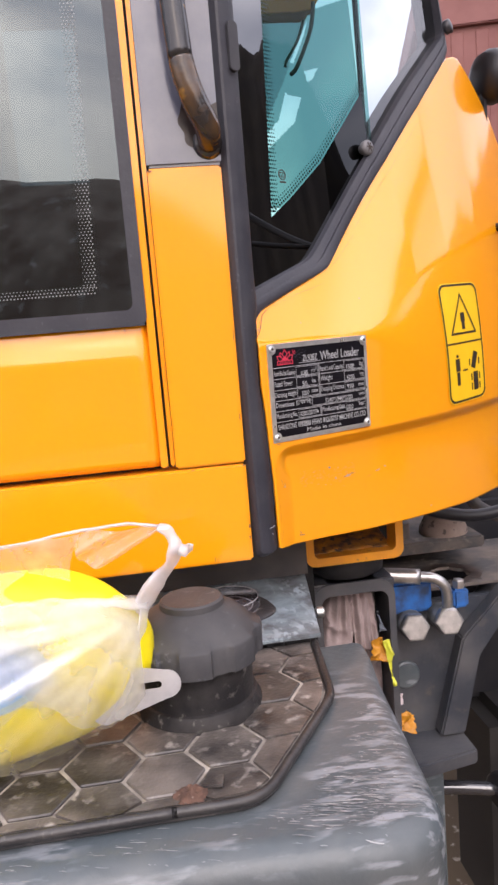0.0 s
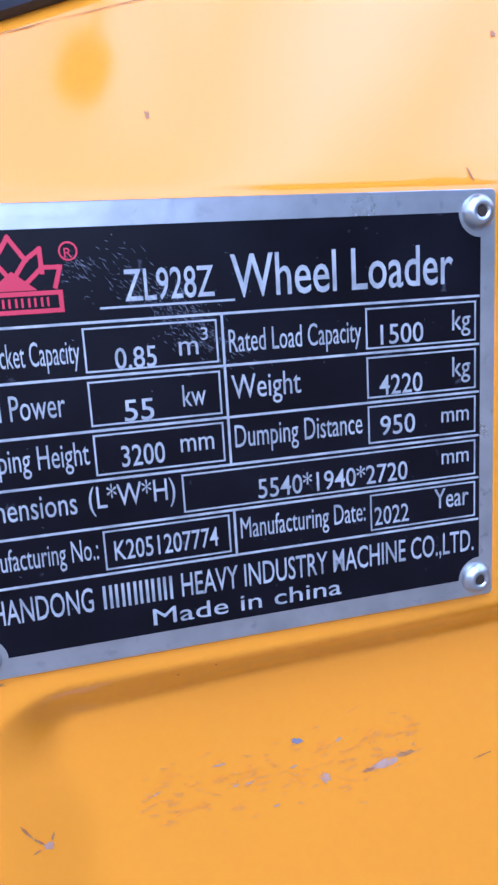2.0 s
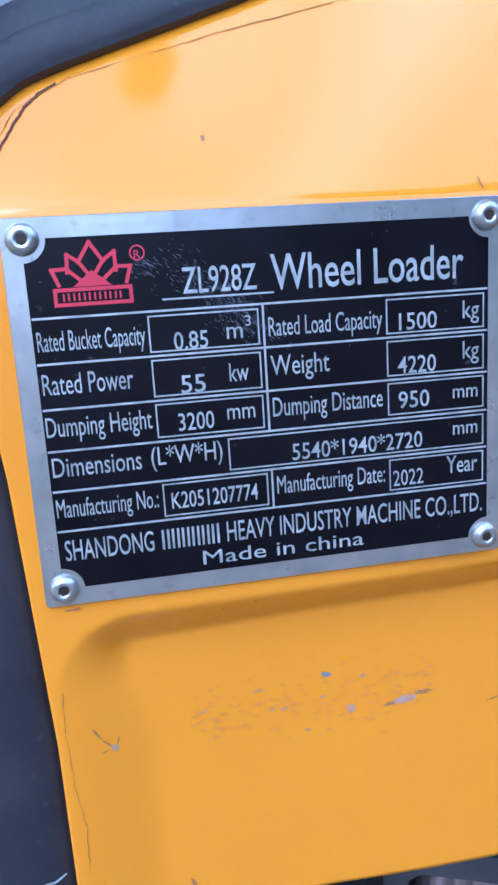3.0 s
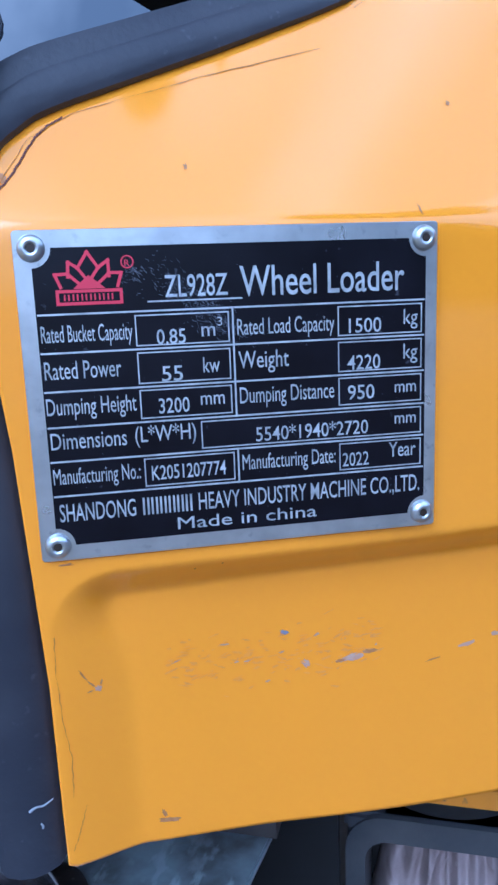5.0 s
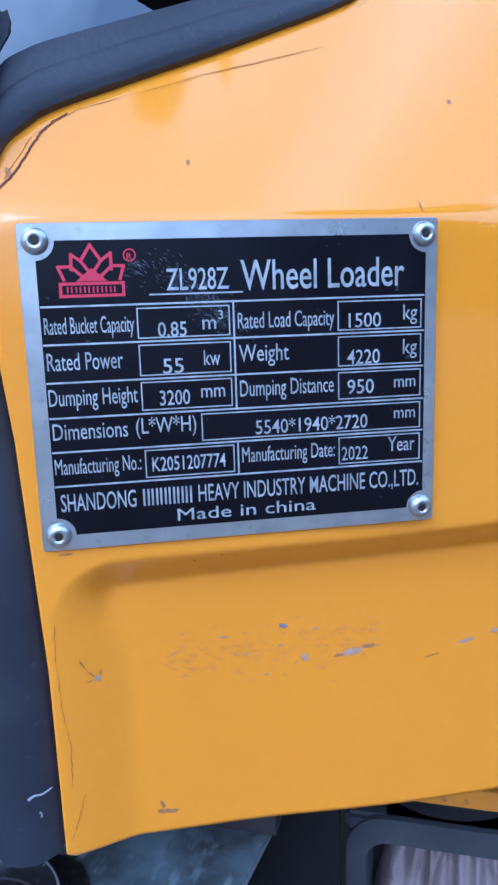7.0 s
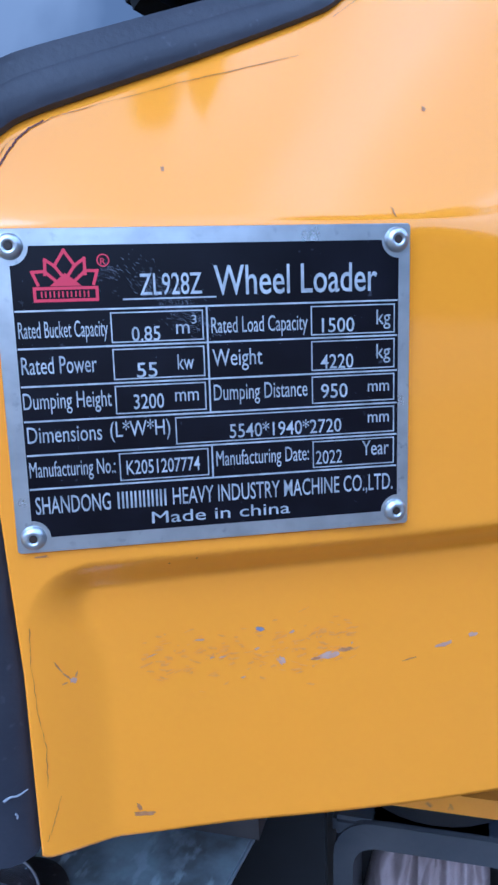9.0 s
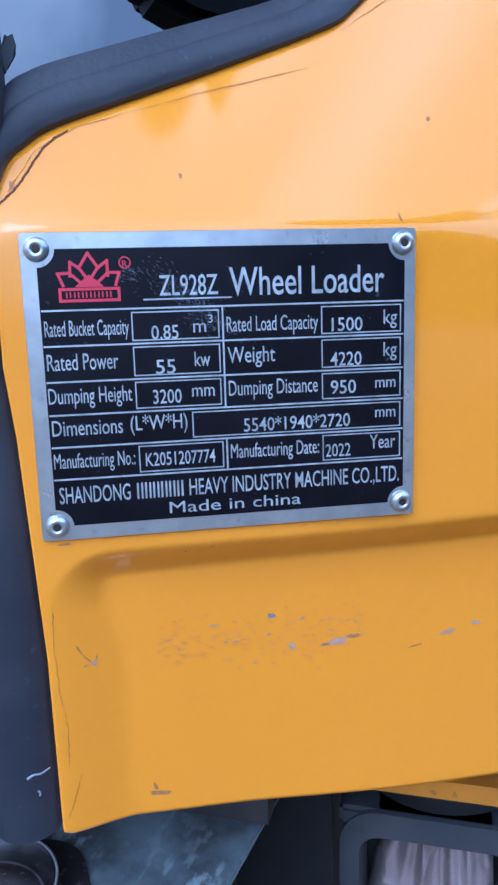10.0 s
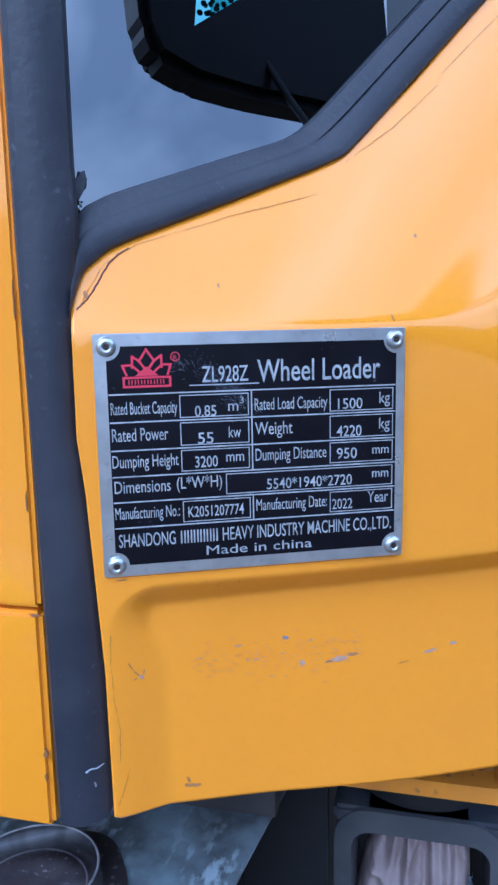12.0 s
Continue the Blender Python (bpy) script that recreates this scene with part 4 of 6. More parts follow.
hole = [(0.392 + 0.031 * math.cos(i * math.pi / 32) * (1 + 0.10 * math.sin(i * 0.55) + 0.10 * noise.noise(Vector((i * 0.35, 0, 4)))), 0.404 + 0.036 * math.sin(i * math.pi / 32) * (1 + 0.14 * noise.noise(Vector((i * 0.4, 5, 0))))) for i in range(64)]
edge = []
for i in range(64):
    c, s_ = math.cos(i * math.pi / 32), math.sin(i * math.pi / 32)
    k = min((0.22 if c > 0 else 0.16) / max(1e-6, abs(c)), (0.16 if s_ > 0 else 0.055) / max(1e-6, abs(s_)))
    edge.append((0.392 + k * c, 0.404 + k * s_))
part("frame_shelf", ring(edge, hole, 1.011, 1.016), CHASSIS_MUD, loader, "muddy frame plate with a dark hole", at=SIDE)
stain = [(0.392 + 0.058 * math.cos(i * math.pi / 32) * (1 + 0.25 * noise.noise(Vector((i * 0.5, 2, 1)))), 0.404 + 0.050 * math.sin(i * math.pi / 32) * (1 + 0.25 * noise.noise(Vector((i * 0.5, 8, 1))))) for i in range(64)]
part("oil_stain", ring([(x, max(0.352, y)) for x, y in stain], hole, 1.0162, 1.0168), mat("dark_oil_stain", (0.020, 0.014, 0.012), 0.45, second=(0.060, 0.042, 0.034), scale=60, amount=0.9, bump=0.4, bump_scale=120), loader, "dark oily stain round the opening", at=SIDE)
bm = lathe([(0.012, 1.016), (0.012, 1.024), (0.010, 1.026)], 6)
part("frame_bolt", bm, STEEL, loader, "zinc bolt head", at=SIDE @ pose(0.335, 0.385, 0))
part("frame_washer", lathe([(0.017, 1.016), (0.017, 1.0185), (0.012, 1.019)], 24), CHASSIS_MUD, loader, at=SIDE @ pose(0.335, 0.385, 0))
part("ledge", box(0.265, 0.47, 0.425, 0.62, 1.050, 1.072, 0.004), CHASSIS_MUD, loader, "dusty frame ledge", at=SIDE)
part("boss", lathe([(0.044, 1.072), (0.043, 1.082), (0.030, 1.108), (0.018, 1.112), (0.017, 1.120), (0.004, 1.1205)], 28), DRY_MUD, loader, "muddy pin boss", smooth=True, sharp=40, at=SIDE @ pose(0.412, 0.475, 0))
part("boss", lathe([(0.020, 1.072), (0.020, 1.100), (0.015, 1.104)], 20), CHASSIS_MUD, loader, "muddy bolt head", smooth=True, sharp=40, at=SIDE @ pose(0.325, 0.47, 0))
part("pin_hose", pipe([(0.46, 0.50, 1.15), (0.49, 0.48, 1.105), (0.55, 0.47, 1.085), (0.66, 0.48, 1.09)], 0.012, 12), CHASSIS_MUD, loader, "muddy hydraulic hose", smooth=True, at=SIDE)
part("front_axle", box(0.515, 1.3, 0.50, 0.74, 0.16, 0.66, 0.03), mat("black_axle_paint", (0.018, 0.018, 0.02), 0.5, second=(0.05, 0.045, 0.04), scale=9, bump=0.2), loader, "black front axle housing", at=SIDE)
part("lift_arm", pipe([(0.42, 0.50, 0.78), (0.60, 0.52, 0.98), (0.95, 0.54, 1.02)], 0.05, 12, 0.6), CHASSIS, loader, smooth=True, at=SIDE)
part("hose", pipe([(0.30, 0.40, 1.16), (0.42, 0.40, 1.12), (0.52, 0.40, 1.13), (0.70, 0.42, 1.20)], 0.011, 10), HOUSING, loader, "black hydraulic hose", smooth=True, at=SIDE)


def wheel(a, b):
    m = SIDE @ pose(a, b, 0.52, 90, 0, 0)
    lug = lambda ang, r, z: r + (0.022 if (r > 0.50 and math.sin(ang * 22 + z * 30) > 0) else 0.0)
    tyre = part("tyre", lathe([(0.26, -0.17), (0.40, -0.19), (0.48, -0.17), (0.505, -0.12), (0.505, 0.12), (0.48, 0.17), (0.40, 0.19), (0.26, 0.17)], 132, lug),
                mat("black_tyre_rubber", (0.03, 0.03, 0.03), 0.8, second=(0.08, 0.07, 0.06), scale=10, bump=0.3), loader, "black lugged tyre", at=m)
    part("rim", lathe([(0.26, -0.16), (0.25, -0.10), (0.12, -0.08), (0.12, 0.0), (0.2, 0.1), (0.26, 0.16)], 40), YELLOW_WORN, tyre, smooth=True)


for a, b in ((1.15, 0.28), (-1.30, 0.28), (1.15, 1.35), (-1.30, 1.35)):
    wheel(a, b)

part("front_fender", sheet(20, 6, lambda u, v: (1.15 - 0.62 * math.cos(math.pi * (0.08 + 0.84 * u)), 0.02 + 0.46 * v, 0.52 + 0.60 * math.sin(math.pi * (0.08 + 0.84 * u))), (0, 0, 0.012)), HOUSING, loader, "black front fender", smooth=True, at=SIDE)

# box-shaped guard under the cab corner
bm = ring(rounded(0.107, 0.232, 0.80, 1.092, 0.026), rounded(0.120, 0.222, 0.82, 1.074, 0.015), -0.275, -0.220)
part("guard_box", bm, CHASSIS, loader, "dark steel guard box, open to the side", at=SIDE @ pose(0, 0, 0, 90, 0, 0))
part("guard_top", slab(rounded(0.1075, 0.2315, 0.2755, 0.36, 0.006), 1.084, 1.0915, 0.002), CHASSIS, loader, "dark steel seat of the cab mount", at=SIDE)
# near-black back sheet: the dark inside the box is put into its colour
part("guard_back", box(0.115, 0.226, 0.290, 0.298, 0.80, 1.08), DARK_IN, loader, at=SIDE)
part("guard_side", box(0.222, 0.233, 0.225, 0.36, 0.76, 1.088, 0.003), CHASSIS, loader, at=SIDE)
part("mount_rubber", lathe([(0.045, 0), (0.058, 0.008), (0.060, 0.030), (0.05, 0.045)], 32), mat("black_mount_rubber", (0.02, 0.02, 0.022), 0.6), loader,
     "black rubber cab mount", smooth=True, at=SIDE @ pose(0.172, 0.275, 1.092))
bm = ring(rounded(0.095, 0.237, 1.134, 1.26, 0.014), rounded(0.107, 0.226, 1.146, 1.262, 0.008), -0.225, -0.185)
part("mount_bracket", bm, YELLOW_WORN, loader, "worn yellow cab mount bracket", at=SIDE @ pose(0, 0, 0, 90, 0, 0))

def lip_place(u, v):
    a = 0.109 + 0.115 * u
    return (a, 0.205 + 0.075 * v, 1.1475 + 0.014 * v + 0.006 * noise.noise(Vector((a * 60, v * 3, 2))))


part("bracket_lip", sheet(24, 8, lip_place, (0, 0, -0.003)), mat("rusted_yellow_paint", (0.50, 0.20, 0.02), 0.7, second=(0.11, 0.06, 0.04), scale=55, amount=1.0, spots=(0.05, 0.035, 0.03), spot_scale=80, spot_cut=0.55, bump=0.5), loader, "worn folded bracket lip", smooth=True, at=SIDE)

# plate with the hydraulic couplings
part("valve_plate", slab([(0.20, 0.74), (0.36, 0.74), (0.40, 0.92), (0.45, 0.995), (0.20, 0.998)], -0.36, -0.345, 0.003), CHASSIS, loader, "dark valve carrier plate", at=SIDE @ pose(0, 0, 0, 90, 0, 0))
part("carrier_foot", slab([(0.215, 0.24), (0.375, 0.27), (0.375, 0.36), (0.215, 0.36)], 0.735, 0.762, 0.004), CHASSIS, loader, "dark foot plate", at=SIDE)
part("carrier_web", slab([(0.330, 0.765), (0.374, 0.765), (0.405, 0.90), (0.48, 1.00), (0.47, 1.03), (0.375, 0.935)], -0.345, -0.315, 0.003), CHASSIS, loader, at=SIDE @ pose(0, 0, 0, 90, 0, 0))
part("carrier_post", box(0.232, 0.318, 0.275, 0.36, 0.0, 0.736, 0.006), TANK, loader, "grey square post", at=SIDE)
part("cover_disc", lathe([(0.024, 0.0), (0.024, 0.006), (0.021, 0.008)], 32), TANK, loader, smooth=False, at=SIDE @ pose(0.283, 0.345, 0.872, 90, 0, 0))
part("cylinder_rod", pipe([(0.10, 0.42, 0.60), (0.30, 0.36, 0.645), (0.43, 0.32, 0.648)], 0.012, 16), mat("black_chromed_rod", (0.03, 0.03, 0.035), 0.12, coat=0.6), loader, "glossy black cylinder rod", smooth=True, at=SIDE)
part("cylinder_eye", lathe([(0.03, -0.03), (0.034, -0.026), (0.034, 0.026), (0.03, 0.03)], 28), mat("black_cylinder_paint", (0.02, 0.02, 0.022), 0.35), loader, smooth=True, at=SIDE @ pose(0.455, 0.318, 0.648, 0, 90, 20))

part("rod_label", box(0.430, 0.462, 0.278, 0.2815, 0.650, 0.690, 0.0005), mat("torn_white_label", (0.55, 0.52, 0.50), 0.7, scale=60), loader, "torn white label", at=SIDE)

# ---- hydraulic couplings and valve ----
valve = thing("hydraulic_valve", "blue painted hydraulic valve block behind the couplings", "valve", SIDE)
part("block", box(0.240, 0.330, 0.326, 0.344, 0.985, 1.040, 0.006), BLUE, valve)
part("port", box(-0.013, 0.013, -0.016, 0.016, 0.0, 0.024, 0.004), BLUE, valve, at=pose(0.372, 0.330, 1.008, 90, 0, 0))
part("port_nut", lathe([(0.010, 0), (0.010, 0.012), (0.007, 0.014)], 6), STEEL, valve, "zinc nut", at=pose(0.372, 0.318, 1.024, 0, 0, 0))


def coupling(a, z, lean):
    ob = thing("hydraulic_coupling", "zinc-plated hydraulic coupling with a hexagon cap", "coupling", SIDE @ pose(a, 0.318, z, 90 - 12, 0, -lean), group="couplings on the valve plate")
    part("sleeve", lathe([(0.021, -0.045), (0.0225, -0.035), (0.0225, 0.020), (0.020, 0.024)], 28), SLEEVE, ob, "dusty zinc sleeve", smooth=True, sharp=40)
    bm = lathe([(0.0215, 0.020), (0.0240, 0.022), (0.0240, 0.036), (0.0205, 0.040)], 6)
    bmesh.ops.bevel(bm, geom=list(bm.edges), offset=0.0012, segments=2, affect="EDGES")
    part("hex_cap", bm, STEEL, ob, "bright hexagon cap")
    return ob


coupling(0.288, 0.972, 8)
coupling(0.345, 0.975, 8)
tube = thing("hydraulic_pipe", "zinc-plated steel pipe bent down into a coupling", "pipe", SIDE)
part("bend", pipe([(0.235, 0.312, 1.064), (0.262, 0.308, 1.0615), (0.300, 0.300, 1.057), (0.322, 0.297, 1.053), (0.338, 0.295, 1.040), (0.3425, 0.295, 1.022), (0.343, 0.296, 0.995)], 0.0085, 16), STEEL, tube, smooth=True)
part("ferrule", pipe([(0.225, 0.314, 1.065), (0.300, 0.300, 1.057)], 0.0125, 16), STEEL, tube, smooth=True)

# ---- tank with its tread mat and filler ----
tank = thing("fuel_tank", "dark grey steel fuel tank with scuffed paint beside the cab", "fuel tank", SIDE)
outline = [(-1.0, -0.345), (-0.25, -0.348), (0.020, -0.368), (0.047, -0.367), (0.065, -0.359), (0.077, -0.345), (0.084, -0.325), (0.0955, -0.19), (0.1055, -0.068), (0.1045, -0.056), (0.094, -0.050), (-1.0, -0.050)]
def round_top(pts, z0, z1, r, n=6):
    """A body whose upper edge is rounded; the outline runs anticlockwise."""
    bm = bmesh.new()
    k = len(pts)
    rows = []
    for inset_by, z in [(0.0, z0), (0.0, (z0 + z1) / 2)] + [(r * (1 - math.cos(math.pi / 2 * i / n)), z1 - r + r * math.sin(math.pi / 2 * i / n)) for i in range(n + 1)]:
        row = []
        for i in range(k):
            a, p, c = Vector(pts[i - 1]), Vector(pts[i]), Vector(pts[(i + 1) % k])
            n1, n2 = (p - a).normalized(), (c - p).normalized()
            m = (Vector((-n1.y, n1.x)) + Vector((-n2.y, n2.x))).normalized()
            m *= inset_by * (0.3 if p.y > -0.10 and p.x > 0 else 1.0) / max(0.5, m.dot(Vector((-n1.y, n1.x))))
            row.append(bm.verts.new((p.x + m.x, p.y + m.y, z)))
        rows.append(row)
    for lo, hi in zip(rows, rows[1:]):
        for i in range(k):
            bm.faces.new((lo[i], lo[(i + 1) % k], hi[(i + 1) % k], hi[i]))
    bm.faces.new(rows[-1])
    bm.faces.new(rows[0][::-1])
    return bm


smooth_outline = []
for i in range(len(outline)):
    a, b = Vector(outline[i]), Vector(outline[(i + 1) % len(outline)])
    steps = 1 if (b - a).length > 0.5 else max(1, int((b - a).length / 0.03))
    smooth_outline += [tuple(a.lerp(b, s / steps)) for s in range(steps)]
part("body", round_top(smooth_outline, 0.52, 1.128, 0.024, 8), TANK, tank, smooth=True)


def tank_top(x, y):
    """The height of the tank's skin near its slanting end, rounded at the edge."""
    d = max(0.0, min(0.02, (0.0825 + (y + 0.35) * 0.085 - x) * 0.99, (y + 0.366)))
    return 1.108 + math.sqrt(max(0.0, 0.0004 - (0.02 - d) ** 2)) + 0.0003


rnd_wear = random.Random(21)
centres = [(rnd_wear.uniform(-0.02, 0.095), rnd_wear.uniform(-0.335, -0.17), rnd_wear.uniform(0.3, 1.0)) for i in range(22)] + [(rnd_wear.uniform(-0.5, 0.0), rnd_wear.uniform(-0.345, -0.325), 0.15) for i in range(12)]
for tone, count, grey in ((0, 2100, (0.19, 0.20, 0.205)), (1, 900, (0.34, 0.345, 0.345))):
    verts, faces = [], []
    for i in range(count):
        cx, cy, weight = centres[rnd_wear.randrange(len(centres))]
        if rnd_wear.random() > weight:
            continue
        x, y = cx + rnd_wear.gauss(0, 0.022), cy + rnd_wear.gauss(0, 0.010)
        length, wide = rnd_wear.uniform(0.002, 0.020) * rnd_wear.random() + 0.001, rnd_wear.uniform(0.0001, 0.0008)
        if x + length > 0.0825 + (y + 0.35) * 0.085 - 0.001 or y < -0.345 - 0.078 * max(0.0, x + 0.25) or math.hypot(max(0, x - 0.031), min(0, y + 0.318)) > 0.046:
            continue
        if y > -0.312 and x < -0.03 + (y + 0.30) * 0.65 + 0.02:
            continue
        n0 = len(verts)
        for k in range(5):
            f = k / 4
            w = wide * math.sin(math.pi * (0.08 + 0.84 * f)) * rnd_wear.uniform(0.4, 1.0)
            px, py = x + length * f, y - 0.29 * length * f + 0.0003 * math.sin(f * 5 + i)
            up = i * 2e-7 + tone * 0.0006
            verts += [(px, py - w, tank_top(px, py - w) + up), (px, py + w, tank_top(px, py + w) + up)]
        faces += [(n0 + 2 * k, n0 + 2 * k + 2, n0 + 2 * k + 3, n0 + 2 * k + 1) for k in range(4)]
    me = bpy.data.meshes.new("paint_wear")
    me.from_pydata(verts, [], faces)
    me.materials.append(mat("rubbed_tank_paint", grey, 0.55, scale=90))
    wear = new("paint_wear", me)
    wear.parent = tank
    tagged(wear, kind="stuff")
part("tank_step", box(-0.9, 0.0, -0.38, -0.10, 0.0, 0.53, 0.02), TANK, tank, "grey step bracket below")
mat_outline = [(-0.95, -0.312), (-0.062, -0.312), (-0.048, -0.308), (-0.036, -0.297), (0.032, -0.190), (0.040, -0.170), (0.050, -0.057), (-0.95, -0.057)]
tread = part("tread_mat", slab(mat_outline, 1.1275, 1.1362, 0.003), EDGE_RUBBER, tank, "dusty rubber tread mat with hexagon pads")
inset = [(-0.95, -0.306), (-0.064, -0.306), (-0.051, -0.302), (-0.041, -0.293), (0.026, -0.188), (0.034, -0.169), (0.043, -0.063), (-0.95, -0.063)]
part("groove_floor", slab(inset, 1.1355, 1.1366), DUST, tread, "dust-filled grooves")
rim_path = [(x, y, 1.1360) for x, y in ((-0.95, -0.310), (-0.20, -0.310), (-0.11, -0.310), (-0.068, -0.310), (-0.050, -0.306), (-0.037, -0.295), (-0.020, -0.269), (0.010, -0.222), (0.028, -0.193), (0.036, -0.178), (0.040, -0.160), (0.044, -0.115), (0.049, -0.060))]
part("mat_rim", pipe(rim_path, 0.0042, 14), EDGE_RUBBER, tread, "rounded black rubber rim", smooth=True)
neck = part("filler_neck", lathe([(0.057, 1.136), (0.057, 1.142), (0.053, 1.150), (0.0505, 1.151), (0.0500, 1.190)], 64), NECK, tank, "dusty black filler neck", smooth=True, sharp=40, at=pose(-0.081, -0.156, 0))


def lugs(a, r, z):
    if 1.186 < z < 1.214 and r > 0.05:
        w = math.cos(a * 8 + 0.5)
        return r + 0.0040 * step((w + 0.55) / 0.35)
    return r


part("filler_cap", lathe([(0.050, 1.186), (0.0575, 1.188), (0.0580, 1.210), (0.0562, 1.2125), (0.054, 1.215), (0.050, 1.220), (0.043, 1.2265), (0.034, 1.232), (0.0295, 1.2335), (0.0290, 1.2385), (0.027, 1.240), (0.012, 1.2393), (0.002, 1.239)], 160, lugs),
           CAP, neck, "dark grey lugged screw cap", smooth=True, sharp=38)


def rust_place(u, v):
    a = 2 * math.pi * u
    r = v * 0.0125 * (1 + 0.35 * noise.noise(Vector((2 * math.cos(a), 2 * math.sin(a), 4))))
    x, y = r * math.cos(a) * 1.1, r * math.sin(a) * 0.9
    return (x, y, 1.1388 + 0.0050 * (1 - v * v) + 0.0030 * noise.noise(Vector((x * 300, y * 300, 0))))


part("rusty_bolt", sheet(36, 10, rust_place), RUST, tank, "rusty bolt in a worn patch of the mat", smooth=True, at=pose(-0.100, -0.296, 0))
part("torn_flake", crumple(slab([(0.0, 0.0), (0.016, -0.004), (0.020, 0.008), (0.006, 0.014)], 1.139, 1.1415, 0.0006), 0.002, 90), RUBBER, tank, at=pose(-0.092, -0.290, 0))
part("edge_bolt", lathe([(0.0060, 0.0), (0.0066, 0.002), (0.0066, 0.008), (0.004, 0.010)], 18), STEEL, tank, "small bright bolt", smooth=True, sharp=40, at=pose(0.0665, 0.004, 1.1430, 0, 90, 0))

# ---- cover plate and sight glass behind the tank ----
cover_plate = tagged(part("cover_plate", slab([(-0.70, -0.062), (0.055, -0.068), (0.084, 0.16), (-0.70, 0.16)], 1.1445, 1.1490, 0.001), ZINC), "weathered grey zinc cover plate under the cab sill", "cover plate")
cover_plate.matrix_basis = SIDE
part("plate_bearer", box(-0.6, 0.02, -0.04, 0.14, 1.09, 1.1443), CHASSIS, cover_plate)
sight = thing("inspection_cap", "round clear inspection cap in a dark ring", "cap", SIDE @ pose(-0.034, 0.027, 1.149))
RING_DARK = mat("oily_black_ring", (0.022, 0.019, 0.019), 0.30, second=(0.06, 0.05, 0.048), scale=50, spots=(0.13, 0.11, 0.10), spot_scale=160, spot_cut=0.60, bump=0.15, bump_scale=200)
part("flange", lathe([(0.052, 0.0), (0.052, 0.0022), (0.049, 0.0036), (0.042, 0.0044), (0.040, 0.0050)], 96, lambda t_, r, z: r * (1 + 0.10 * math.cos(2 * (t_ + 0.35)) ** 4 * (r > 0.045))), RING_DARK, sight, "dark oily flange", smooth=True, sharp=40)
part("cup_floor", lathe([(0.0385, 0.0044), (0.0385, 0.0062), (0.0340, 0.0066), (0.002, 0.0064)], 64), mat("scratched_cup_floor", (0.085, 0.076, 0.080), 0.22, coat=0.4, second=(0.14, 0.13, 0.13), scale=60, amount=0.9, spots=(0.36, 0.34, 0.34), spot_scale=330, spot_cut=0.61, soft_cut=0.06, patchy=60.0), sight, "scratched cup floor", smooth=True, sharp=40)
part("cup_wall", lathe([(0.0374, 0.0062), (0.0371, 0.0176)], 64), clear_mat("dirty_clear_plastic", (0.84, 0.81, 0.83), 0.01, ior=1.12), sight, "clear plastic wall", smooth=True)
PALE_RIM = mat("whitish_plastic_rim", (0.36, 0.35, 0.355), 0.3, second=(0.15, 0.145, 0.15), scale=90, amount=0.9)
part("cup_rim", pipe([(0.0368 * math.cos(k * 0.21), 0.0368 * math.sin(k * 0.21), 0.0178) for k in range(31)], 0.00065, 8), PALE_RIM, sight, "pale scratched rim", smooth=True)
part("floor_rim", pipe([(0.0300 * math.cos(k * 0.21), 0.0300 * math.sin(k * 0.21), 0.0068) for k in range(31)], 0.00055, 8), PALE_RIM, sight, "pale inner ring", smooth=True)

# ---- name plate ----
plate = thing("name_plate", "riveted aluminium name plate with black enamel and silver lettering", "name plate", pose(0.0005, -0.0016, 1.4010, 90, 0, 0))
part("backing", slab(rounded(-0.0712, 0.0706, -0.0545, 0.0545, 0.0012, 3), -0.0014, 0.0, 0.0002, 1), ALU, plate, "brushed aluminium sheet")

bm = bmesh.new()
corners = []
for cx, cy, a0, a1 in ((0.0663, -0.0492, 180, 90), (0.0663, 0.0490, 270, 180), (-0.0658, 0.0490, 360, 270), (-0.0658, -0.0492, 90, 0)):
    for i in range(11):
        a = radians(a0 + (a1 - a0) * i / 10)
        corners.append(bm.verts.new((cx + 0.0062 * math.cos(a), cy + 0.0062 * math.sin(a), 0.00012)))
bm.faces.new(corners)
part("enamel", bm, PLATE_BLACK, plate, "scratched black enamel field")
for x in (-0.0655, 0.0655):
    for y in (-0.0490, 0.0490):
        rv = part("rivet", lathe([(0.0044, 0.0), (0.0042, 0.0009), (0.0036, 0.0018), (0.0027, 0.0024), (0.0016, 0.0025), (0.0014, 0.0012), (0.0002, 0.0010)], 28), ALU, plate, "domed aluminium rivet", smooth=True, at=pose(x, y, 0))
        part("rivet_hole", lathe([(0.0014, 0.0018), (0.0013, 0.0023), (0.0002, 0.00232)], 16), INK, rv)
LINE = 0.00018


def rule(x0, x1, y0, y1):
    part("rule", box(x0, x1, y0, y1, 0.0001, LINE + 0.00004), PLATE_LINE, plate)


def cell(x0, x1, y0, y1, w=0.00042):
    bm = ring([(x0, y0), (x1, y0), (x1, y1), (x0, y1)], [(x0 + w, y0 + w), (x1 - w, y0 + w), (x1 - w, y1 - w), (x0 + w, y1 - w)], 0.0001, LINE)
    part("cell", bm, PLATE_LINE, plate)


MM = 0.001
for y in (28.15, 15.85, 3.3, -8.5, -20.1, -31.9):
    rule(-65.5 * MM, 66 * MM, (y - 0.3) * MM, (y + 0.3) * MM)
rule(-2.6 * MM, -2.0 * MM, -8.5 * MM, 28.15 * MM)
rule(-2.6 * MM, -2.0 * MM, -31.9 * MM, -20.1 * MM)
